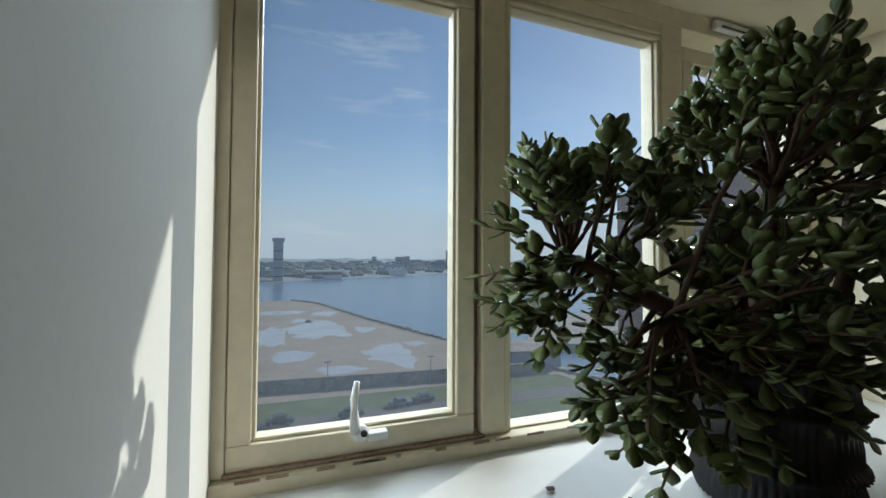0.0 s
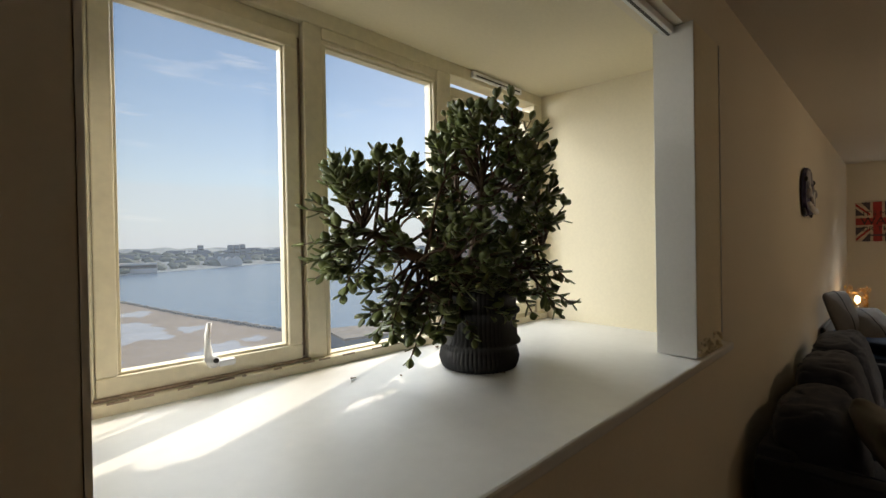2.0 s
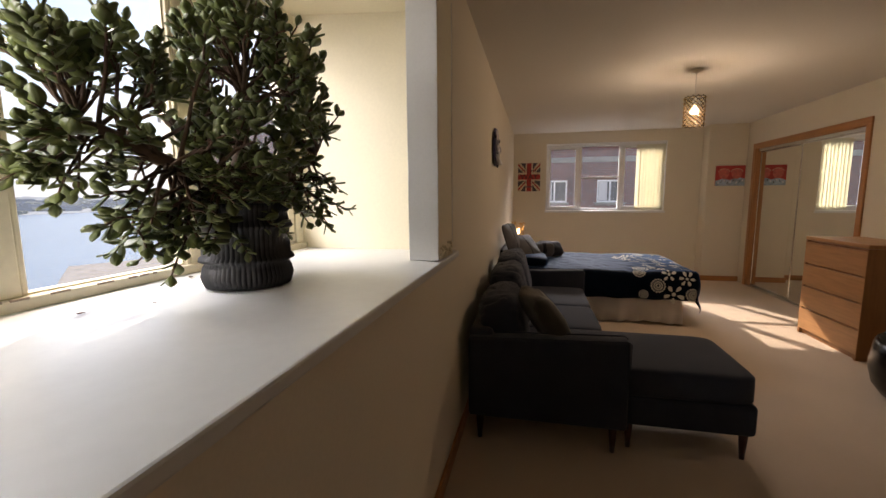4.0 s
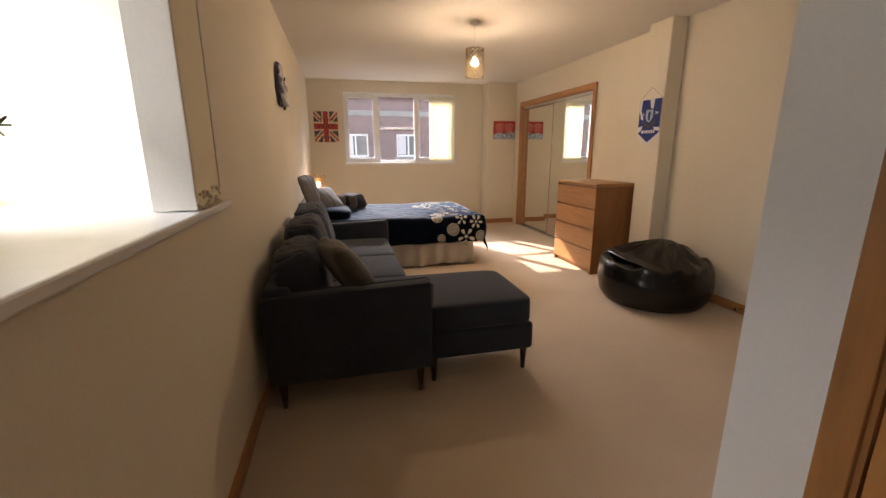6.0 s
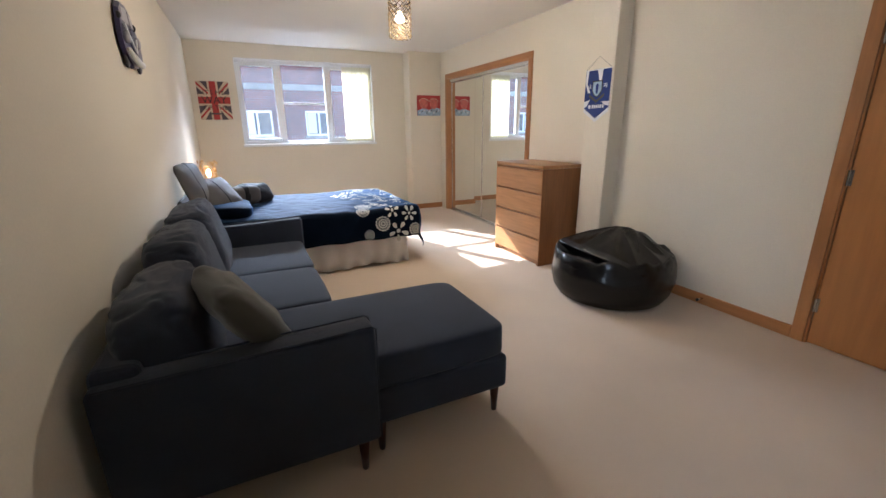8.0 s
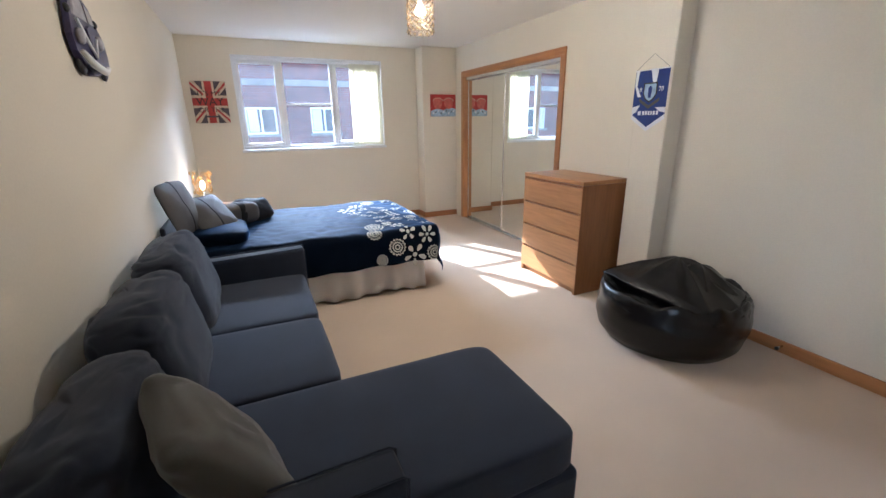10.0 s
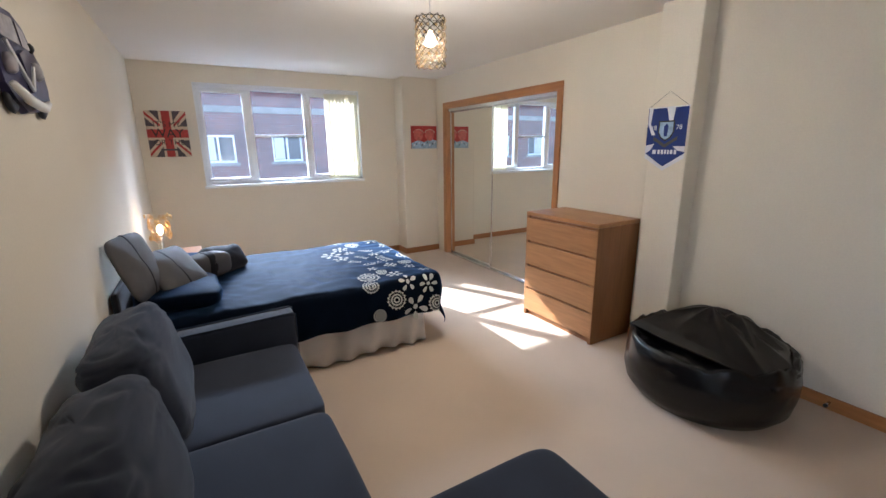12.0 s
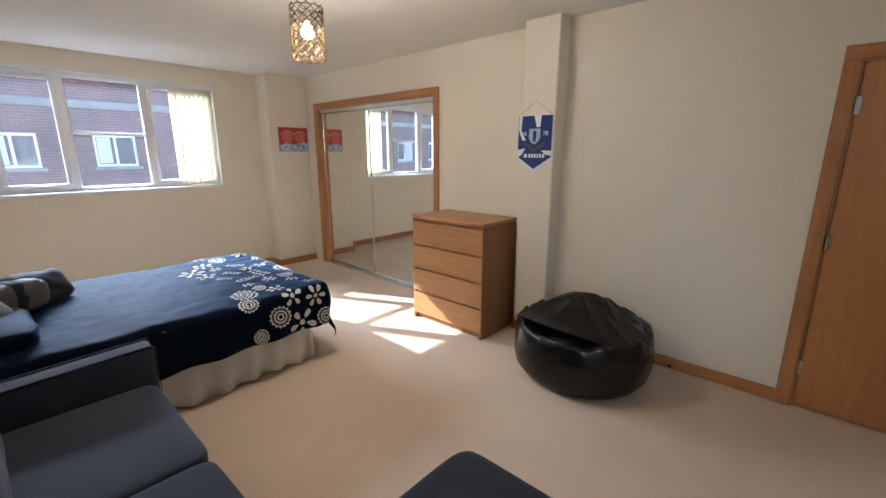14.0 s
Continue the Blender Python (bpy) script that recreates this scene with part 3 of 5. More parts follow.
def back_cushion(x, wd, z, tall, seed):
    """A plump back cushion with slack folds falling from its top edge."""
    bm = cushion(x, -0.235, z, wd, 0.27, tall, 0.46, 0.014, 6, (-13, 0, 0), 96, 64, seed=seed)
    bm.normal_update()
    for v in bm.verts:
        up_ = max(0.0, min(1.0, (v.co.z - z + 0.08) / 0.22))
        q = Vector((v.co.x * 3.5 + v.co.z * 5, v.co.y * 9, v.co.z * 15 + v.co.x * 4 + seed))
        fold = (1 - abs(noise.noise(q)) * 2.4) ** 3 if abs(noise.noise(q)) < 0.41 else 0.0
        v.co += v.normal * (-0.010 * fold * up_ + 0.006 * noise.noise(v.co * 5 + Vector((seed, 0, 0))))
    return bm


for i, (x, wd) in enumerate(((4.07, 0.64), (4.72, 0.68), (5.42, 0.72))):
    part("back_cushion", back_cushion(x, wd, (0.60, 0.64, 0.65)[i], 0.49 if i else 0.45, 5 + i), SOFA, sofa, "", True)
for x, y in ((3.69, -0.86), (3.69, -0.12), (5.87, -0.86), (5.87, -0.12), (3.775, -1.535), (4.33, -1.535), (3.765, -0.955)):
    part("leg", tube([(x, y, 0), (x, y, 0.155)], [0.013, 0.024], 14), LEG, sofa, "dark tapered wooden leg", True)
sc = thing("scatter_cushion", (4.0, -0.5, 0.47), "crumpled grey-olive scatter cushion on the chaise", "cushion")
part("cover", cushion(3.935, -0.50, 0.67, 0.42, 0.42, 0.16, 0.27, 0.022, 7, (57, 0, 18), 56, 30, seed=9, flat=0.85), OLIVE, sc, "", True)

# ---- bed ----
BDX0, BDX1, BDY0, BDY1, BDZ = 6.22, 7.56, -2.05, -0.06, 0.60
bed = thing("bed", (6.9, -1.05, 0), "double bed with navy floral cover and white valance", "bed")
part("base", box(BDX0 + 0.05, BDX1 - 0.05, BDY0 + 0.06, BDY1, 0.02, 0.32, 0.02), VALANCE, bed)
part("mattress", box(BDX0 + 0.03, BDX1 - 0.03, BDY0 + 0.03, BDY1, 0.32, 0.56, 0.05, seg=3), VALANCE, bed)
part("headboard", box(BDX0, BDX1, -0.055, -0.018, 0.2, 0.80, 0.02), BLACKCLOTH, bed)


def curtain_skirt(path, z0, z1, amp, wave, n):
    """A gathered cloth hung along a path."""
    bm = bmesh.new()
    pts = [Vector(q) for q in path]
    total = sum((b - a).length for a, b in zip(pts, pts[1:]))
    cols = []
    for i in range(n + 1):
        d, s = total * i / n, 0.0
        for a, b in zip(pts, pts[1:]):
            ln = (b - a).length
            if d <= s + ln + 1e-6:
                q, dr = a.lerp(b, (d - s) / ln), (b - a).normalized()
                break
            s += ln
        nrm = Vector((dr.y, -dr.x, 0))
        k = math.sin(d * wave + 1.5 * math.sin(d * 3.1)) * amp
        cols.append([bm.verts.new(q + nrm * (k * f + 0.01 * f) + Vector((0, 0, z0 + (z1 - z0) * (1 - f) + (0.012 * math.sin(d * 9) if f == 1 else 0)))) for f in (0, 0.35, 0.7, 1)])
    for a, b in zip(cols, cols[1:]):
        for j in range(3):
            bm.faces.new((a[j], a[j + 1], b[j + 1], b[j]))
    bm.normal_update()
    bmesh.ops.solidify(bm, geom=bm.faces[:], thickness=0.003)
    return bm


part("valance", curtain_skirt([(BDX0 + 0.04, BDY1, 0), (BDX0 + 0.03, BDY0 + 0.05, 0), (BDX1 - 0.03, BDY0 + 0.05, 0), (BDX1 - 0.04, BDY1, 0)], 0.015, 0.34, 0.024, 36, 420), VALANCE, bed, "gathered white valance", True)


OVER = 0.33


def cover_point(x, y):
    """Where the cloth's flat point lies on the bed: on top, or hanging over an edge."""
    ox = max(BDX0 - 0.02 - x, 0, x - BDX1 - 0.02)
    oy = max(BDY0 - 0.03 - y, 0)
    o = math.hypot(ox, oy)
    sx = -1 if x < BDX0 else 1
    px = min(max(x, BDX0 - 0.02), BDX1 + 0.02)
    py = max(y, BDY0 - 0.03)
    z = BDZ
    if o > 0:
        r = 0.05
        out = r * math.sin(min(o / r, math.pi / 2)) + 0.02 * min(1, o / 0.3) + 0.018 * (o / OVER) * math.sin((x + y * 1.3) * 14)
        dn = r * (1 - math.cos(min(o / r, math.pi / 2))) + max(0, o - r * math.pi / 2)
        px += sx * out * ox / o
        py -= out * oy / o
        z = BDZ - dn
        if ox > 0 and oy > 0:
            z = max(z, 0.16 + 0.02 * math.sin(x * 30))
    z += 0.012 * noise.fractal(Vector((x * 2.2, y * 3.5, 0.3)), 0.9, 2.0, 4) * (1 if o < 0.05 else 0.2)
    z += 0.007 * abs(noise.noise(Vector((x * 7, y * 3, 4)))) + (0.011 * (0.5 - abs(noise.noise(Vector((x * 5 + y * 3, y * 11 - x * 4, 9))))) if o < 0.02 else 0.0055)
    return Vector((px, py, z))


def on_cover(x, y, lift):
    a, b, c = cover_point(x, y), cover_point(x + 0.004, y), cover_point(x, y + 0.004)
    nrm = (b - a).cross(c - a)
    return a + nrm.normalized() * lift if nrm.length > 1e-12 else a


def cover_surface():
    bm = bmesh.new()
    nx, ny = 90, 100
    xs = [BDX0 - 0.02 - OVER + (BDX1 - BDX0 + 0.04 + 2 * OVER) * i / nx for i in range(nx + 1)]
    ys = [BDY0 - 0.03 - OVER + (BDY1 - BDY0 + 0.03 + OVER) * j / ny for j in range(ny + 1)]
    rows = [[bm.verts.new(cover_point(x, y)) for y in ys] for x in xs]
    for a, b in zip(rows, rows[1:]):
        for j in range(ny):
            bm.faces.new((a[j], b[j], b[j + 1], a[j + 1]))
    bm.normal_update()
    bmesh.ops.solidify(bm, geom=bm.faces[:], thickness=0.004)
    return bm


duvet = thing("duvet_cover", (6.9, -1.05, BDZ), "navy satin bed cover with pale printed flowers at the foot", "bed cover")
part("cover", cover_surface(), DUVET, duvet, "", True)


def ring_print(bm, cx, cy, r0, r1, n=28, scallop=0.0, k=12, lift=0.0045):
    a_, b_ = [], []
    for i in range(n):
        a = i * math.tau / n
        q = r1 * (1 + scallop * math.cos(k * a))
        a_.append(bm.verts.new(on_cover(cx + r0 * math.cos(a), cy + r0 * math.sin(a), lift)))
        b_.append(bm.verts.new(on_cover(cx + q * math.cos(a), cy + q * math.sin(a), lift)))
    for i in range(n):
        bm.faces.new((a_[i], b_[i], b_[(i + 1) % n], a_[(i + 1) % n]))


def petal_print(bm, cx, cy, ang, ln, wd, lift=0.0045):
    vs = []
    for i in range(12):
        a = i * math.tau / 12
        u, v = ln * (0.55 + 0.45 * math.cos(a)), wd * math.sin(a) * (0.7 + 0.3 * math.cos(a))
        vs.append(bm.verts.new(on_cover(cx + u * math.cos(ang) - v * math.sin(ang), cy + u * math.sin(ang) + v * math.cos(ang), lift)))
    mid = bm.verts.new(on_cover(cx + 0.55 * ln * math.cos(ang), cy + 0.55 * ln * math.sin(ang), lift))
    for i in range(12):
        bm.faces.new((vs[i], vs[(i + 1) % 12], mid))


rng = random.Random(11)
spots = [(6.02, -1.72, 0.075, 0), (5.92, -1.58, 0.05, 0), (5.93, -1.88, 0.105, 1), (5.93, -2.06, 0.07, 0), (6.10, -2.0, 0.08, 1)]
tries = 0
while len(spots) < 40 and tries < 4000:
    tries += 1
    x, y, r = rng.uniform(5.92, 7.85), rng.uniform(-2.36, -1.50), rng.uniform(0.045, 0.105)
    edge_gap = (-1.52 - 0.12 * math.sin(x * 5)) - y
    if edge_gap > 0 and (y > BDY0 or BDX0 < x < BDX1) and all(math.hypot(x - a, y - b) > r + c + 0.008 for a, b, c, _ in spots):
        spots.append((x, y, r, rng.choice((0, 1, 1, 2))))
for x, y, r, kind in spots:
    bm = bmesh.new()
    if kind == 0:
        for q in (0.18, 0.45, 0.8):
            ring_print(bm, x, y, r * q, r * (q + 0.14), 30, 0.10 if q > 0.7 else 0, 15)
        for i in range(18):
            petal_print(bm, x + r * 0.62 * math.cos(i * math.tau / 18), y + r * 0.62 * math.sin(i * math.tau / 18), i * math.tau / 18, r * 0.15, r * 0.035)
    elif kind == 1:
        n = rng.choice((5, 6))
        ring_print(bm, x, y, 0.0005, r * 0.2, 14)
        for i in range(n):
            a = i * math.tau / n + x * 9
            petal_print(bm, x + r * 0.26 * math.cos(a), y + r * 0.26 * math.sin(a), a, r * 0.74, r * 0.27)
    else:
        a = rng.uniform(0, 6.28)
        for i in range(5):
            u = r * (-0.9 + 0.42 * i)
            for sgn in (-1, 1):
                petal_print(bm, x + u * math.cos(a), y + u * math.sin(a), a + sgn * 0.9, r * 0.5, r * 0.13)
    part("flower_print", bm, PRINT, duvet)


def soft(name, label, cat, group, c, size, rot, mat, hard=0.5, rough=0.012, seed=0, band=None):
    t = thing(name, (c[0], c[1], c[2] - size[2] / 2), label, cat, group)
    cv = part("cover", cushion(*c, *size, hard, rough, 7, rot, 48, 24, seed, flat=1.0 if hard < 0.4 else None), mat, t, "", True)
    if band:
        part("trim_band", cushion(*c, size[0] * band[1], size[1] * 1.02, size[2] * 1.04, hard, rough, 7, rot, 32, 20, seed, flat=1.0 if hard < 0.4 else None), band[0], cv, "dark trim", True)


soft("pillow", "plump navy pillow lying at the head of the bed", "pillow", "pillows on the bed", (6.60, -0.32, 0.655), (0.64, 0.50, 0.13), (4, 0, 4), DUVET, 0.5, 0.012, 1)
soft("pillow", "plump navy pillow lying at the head of the bed", "pillow", "pillows on the bed", (7.22, -0.32, 0.665), (0.60, 0.46, 0.15), (4, 0, -3), DUVET, 0.5, 0.012, 2)
soft("cushion", "grey satin cushion propped upright on the bed", "cushion", "cushions on the bed", (6.43, -0.15, 0.90), (0.38, 0.40, 0.085), (70, 0, -20), GREYSATIN, 0.28, 0.012, 3, (BLACKCLOTH, 0.08))
soft("cushion", "grey satin cushion leaning on the pillows", "cushion", "cushions on the bed", (6.62, -0.31, 0.80), (0.40, 0.34, 0.095), (50, 0, -34), GREYSATIN, 0.28, 0.012, 4, (BLACKCLOTH, 0.07))
soft("bolster", "short grey satin bolster with a dark band on the bed", "bolster", "", (6.98, -0.50, 0.715), (0.36, 0.19, 0.19), (0, 0, -60), GREYSATIN, 0.6, 0.01, 5, (BLACKCLOTH, 0.3))
soft("cushion", "small black cushion lying on the navy bed cover", "cushion", "cushions on the bed", (7.14, -0.62, 0.71), (0.38, 0.24, 0.12), (50, 0, -58), BLACKCLOTH, 0.38, 0.02, 6)

# ---- bedside ----
stand = thing("bedside_table", (7.9, -0.25, 0), "small brown wooden bedside table behind the bed", "table")
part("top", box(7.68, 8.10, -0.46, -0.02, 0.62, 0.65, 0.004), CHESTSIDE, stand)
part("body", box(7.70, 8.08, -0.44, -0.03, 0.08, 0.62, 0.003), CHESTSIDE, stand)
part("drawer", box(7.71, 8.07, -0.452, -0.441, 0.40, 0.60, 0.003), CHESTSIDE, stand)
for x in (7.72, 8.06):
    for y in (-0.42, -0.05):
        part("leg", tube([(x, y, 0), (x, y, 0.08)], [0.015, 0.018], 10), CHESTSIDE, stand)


def bulb_lamp(name, loc, watts, rad=0.03, color=(1.0, 0.82, 0.62)):
    d = bpy.data.lights.new(name, "POINT")
    d.energy, d.color, d.shadow_soft_size = watts, color, rad
    new(name, d).location = loc


def bead_shade(owner, c, r, z0, z1, rows, cols, bead):
    """A cylinder of crossed wires with a crystal bead in each mesh."""
    h = (z1 - z0) / rows
    hoops = [tube([(c[0] + r * math.cos(k * math.tau / 32), c[1] + r * math.sin(k * math.tau / 32), z) for k in range(33)], [0.0018] * 33, 5) for z in (z1 - 0.01, z0 + 0.01)]
    sh = part("shade", hoops[0], BRASS, owner, "gilt wire lattice", True)
    part("hoop", hoops[1], BRASS, sh, "", True)
    for k in range(cols):
        for sgn in (-1, 1):
            pts = []
            for i in range(rows * 2 + 1):
                a = (k + sgn * i * 0.5) * math.tau / cols
                pts.append((c[0] + r * math.cos(a), c[1] + r * math.sin(a), z0 + h * i / 2))
            part("wire", tube(pts, [0.002] * len(pts), 5), BRASS, sh, "", True)
    ball = bmesh.new()
    bmesh.ops.create_icosphere(ball, subdivisions=1, radius=bead)
    me = bpy.data.meshes.new("bead")
    ball.to_mesh(me)
    ball.free()
    me.materials.append(CRYSTAL)
    base = root_of(owner).location
    for i in range(rows):
        for k in range(cols):
            a = (k + 0.5 * (i % 2) + 0.25) * math.tau / cols
            ob = new("crystal_bead", me)
            ob.parent = sh
            ob.location = Vector((c[0] + r * math.cos(a), c[1] + r * math.sin(a), z0 + h * (i + 0.5))) - base


LX, LY = 5.69, -1.81
pend = thing("pendant_lamp", (LX, LY, H), "lit pendant lamp with a cylinder shade of crystal beads", "pendant lamp")
part("ceiling_rose", lathe([(0.05, 0), (0.048, -0.018), (0.02, -0.03), (0.008, -0.04)], (LX, LY, H), 24), UPVC, pend, "", True)
part("cord", tube([(LX, LY, H - 0.03), (LX, LY, 2.30)], [0.003, 0.003], 8), UPVC, pend)
part("lamp_holder", tube([(LX, LY, 2.30), (LX, LY, 2.255), (LX, LY, 2.235)], [0.014, 0.018, 0.024], 18), UPVC, pend, "", True)
bead_shade(pend, (LX, LY), 0.085, 2.04, 2.31, 7, 12, 0.0105)
part("bulb", lathe([(0.006, 0.09), (0.012, 0.075), (0.028, 0.05), (0.036, 0.03), (0.032, 0.014), (0.016, 0.006)][::-1], (LX, LY, 2.15), 18), BULB, pend, "glowing bulb", True)
bulb_lamp("pendant_light", (LX, LY, 2.136), 19, 0.03)
for k in range(3):
    a = k * math.tau / 3
    part("spoke", tube([(LX, LY, 2.29), (LX + 0.085 * math.cos(a), LY + 0.085 * math.sin(a), 2.29)], [0.0018] * 2, 6), BRASS, pend)

TX, TY = 7.90, -0.16
tl = thing("table_lamp", (TX, TY, 0.65), "small lit table lamp with curled wire and crystal shade", "table lamp")
part("lamp_base", lathe([(0.06, 0), (0.06, 0.012), (0.02, 0.025), (0.01, 0.05), (0.01, 0.16)], (TX, TY, 0.65), 20), CHROME, tl, "", True)
part("bulb", lathe([(0.006, 0.0), (0.022, 0.03), (0.026, 0.05), (0.018, 0.08), (0.004, 0.095)], (TX, TY, 0.83), 16), BULB, tl, "glowing bulb", True)
bulb_lamp("bedside_light", (TX, TY - 0.02, 0.95), 0.7, 0.03, (1.0, 0.60, 0.28))
GILT = material("bright_gilt_wire", (0.55, 0.34, 0.13), 0.35, 1.0, var=0.15, bump=0.0)
rg = random.Random(4)
for i in range(40):
    a, z, r = rg.uniform(0, 6.28), 0.78 + 0.24 * rg.random(), 0.075 + 0.03 * rg.random()
    c = Vector((TX + r * math.cos(a), TY + r * math.sin(a), z))
    pts = [c + Vector((0.022 * math.cos(q) * -math.sin(a), 0.022 * math.cos(q) * math.cos(a), 0.022 * math.sin(q))) for q in [j * 0.62 for j in range(11)]]
    part("wire_curl", tube(pts, [0.0022] * len(pts), 5), GILT, tl)
    b = bmesh.new()
    bmesh.ops.create_icosphere(b, subdivisions=1, radius=0.012, matrix=Matrix.Translation(c))
    part("crystal_bead", b, CRYSTAL, tl)

# ---- bean bag ----
bean = thing("bean_bag", (4.63, -3.21, 0), "black leatherette bean bag with a slumped folded top", "bean bag")


def bean_body():
    bm = bmesh.new()
    prof = [(0.05, 0.0), (0.33, 0.0), (0.41, 0.02), (0.455, 0.08), (0.475, 0.17), (0.476, 0.25), (0.462, 0.32), (0.448, 0.362), (0.436, 0.374), (0.418, 0.366), (0.38, 0.335), (0.28, 0.32), (0.14, 0.34), (0.05, 0.35)]
    fine = []
    for (a, b), (c, d) in zip(prof, prof[1:]):
        fine += [(a + (c - a) * f, b + (d - b) * f) for f in (0, 0.34, 0.67)]
    lathe(fine + [prof[-1]], (4.63, -3.21, 0), 96, bm)
    for v in bm.verts:
        d = Vector((v.co.x - 4.63, v.co.y + 3.21, 0))
        a = math.atan2(d.y, d.x)
        k = max(0, min(1, (v.co.z - 0.02) / 0.2))
        f = noise.fractal(Vector((math.cos(a) * 2.4, math.sin(a) * 2.4, v.co.z * 7)), 0.8, 2.1, 4)
        v.co += d * (0.022 * f * k)
        if v.co.z > 0.3:
            v.co.z += 0.03 * noise.fractal(Vector((v.co.x * 5, v.co.y * 5, 2)), 0.9, 2.0, 3) + 0.02 * abs(math.sin(a * 5 + 3 * f)) * (v.co.z < 0.42)
        elif v.co.z > 0.05:
            v.co.z += 0.012 * noise.noise(Vector((v.co.x * 8, v.co.y * 8, v.co.z * 8)))
        if v.co.y < YR + 0.03:
            v.co.y = YR + 0.03
    return bm


body = part("body", bean_body(), BEAN, bean, "", True)


def tent(peak, corners, seed, n=120, m=26):
    """A slack skin drawn up to a peak, creased along a ridge to each corner.
    Places are metres towards the chest, towards the room, and up."""
    side, front = Vector((0.88, 0.48, 0)), Vector((-0.48, 0.88, 0))
    at = lambda q: Vector((4.63, -3.21, 0)) + side * q[0] + front * q[1] + Vector((0, 0, q[2]))
    top, rim = at(peak), [at(q) for q in corners]
    bm = bmesh.new()
    rings = []
    for i in range(1, m + 1):
        f = i / m
        ring = []
        for k in range(n):
            u = k / n * len(rim)
            a, b = rim[int(u)], rim[(int(u) + 1) % len(rim)]
            w_ = u - int(u)
            q = top.lerp(a.lerp(b, w_), f)
            sag = math.sin(math.pi * w_)
            q.z += -0.010 * sag * math.sin(math.pi * f) + 0.035 * math.sin(math.pi * f) * (1 - f)
            q.z += 0.013 * (0.3 - abs(noise.noise(Vector((q.x * 7 + seed, q.y * 7, seed))))) * math.sin(math.pi * min(1, f * 1.2) * 0.8)
            q.z -= 0.02 * max(0, f - 0.9) / 0.1
            ring.append(bm.verts.new(q))
        rings.append(ring)
    tip = bm.verts.new(top)
    for k in range(n):
        bm.faces.new((tip, rings[0][k], rings[0][(k + 1) % n]))
    for r0, r1 in zip(rings, rings[1:]):
        for k in range(n):
            bm.faces.new((r0[k], r1[k], r1[(k + 1) % n], r0[(k + 1) % n]))
    bm.normal_update()
    bmesh.ops.solidify(bm, geom=bm.faces[:], thickness=0.014)
    return bm


part("folded_flap", tent((0.0, -0.14, 0.55), [(0.47, 0.0, 0.405), (0.24, 0.16, 0.395), (-0.05, 0.28, 0.372), (-0.30, 0.385, 0.332), (-0.43, 0.18, 0.36), (-0.44, -0.10, 0.38), (-0.20, -0.34, 0.42), (0.22, -0.36, 0.41)], 1.3), BEAN, body, "", True)
part("folded_flap", tent((-0.14, -0.10, 0.535), [(0.06, -0.16, 0.53), (-0.02, 0.0, 0.485), (-0.22, 0.16, 0.412), (-0.40, 0.0, 0.385), (-0.30, -0.26, 0.41)], 4.1, 80, 16), BEAN, body, "", True)
part("zip_pull", tube([body.parent.location + Vector(q) for q in ((0.02, 0.425, 0.335), (-0.02, 0.462, 0.31), (-0.08, 0.47, 0.305))], [0.004, 0.006, 0.003], 8), BEAN, body, "", True)
stop = thing("door_stop", (4.13, YR + 0.02, 0.045), "small chrome door stop on the skirting board", "door stop")
part("stem", tube([(4.13, YR + 0.016, 0.05), (4.13, YR + 0.07, 0.05)], [0.008, 0.007], 12), CHROME, stop, "", True)
part("rubber_tip", tube([(4.13, YR + 0.07, 0.05), (4.13, YR + 0.082, 0.05)], [0.012, 0.011], 12), BLACK, stop, "", True)

# ---- pictures ----
RED = material("print_red", (0.42, 0.04, 0.035), 0.6, fine=60, coarse=12, var=0.25, bump=0.05)
DARKBLUE = material("print_dark_grey", (0.08, 0.065, 0.075), 0.6, fine=60, coarse=12, var=0.3, bump=0.05)
CREAM = material("print_cream", (0.62, 0.50, 0.36), 0.6, fine=60, coarse=12, var=0.2, bump=0.05)
PALEBLUE = material("print_pale_blue", (0.35, 0.48, 0.62), 0.6, fine=30, coarse=12, var=0.35, bump=0.05)
PINK = material("print_coral", (0.55, 0.14, 0.11), 0.6, fine=30, coarse=12, var=0.3, bump=0.05)
BLUEFLAG = material("royal_blue_cloth", (0.012, 0.035, 0.19), 0.7, fine=300, coarse=10, var=0.15, bump=0.2)
WHITECLOTH = material("white_cloth", (0.75, 0.76, 0.80), 0.7, fine=300, coarse=10, var=0.05, bump=0.2)


def poly(points, depth=0.001):
    bm = bmesh.new()
    f = bm.faces.new([bm.verts.new(p) for p in points])
    bm.normal_update()
    bmesh.ops.solidify(bm, geom=[f], thickness=depth)
    return bm


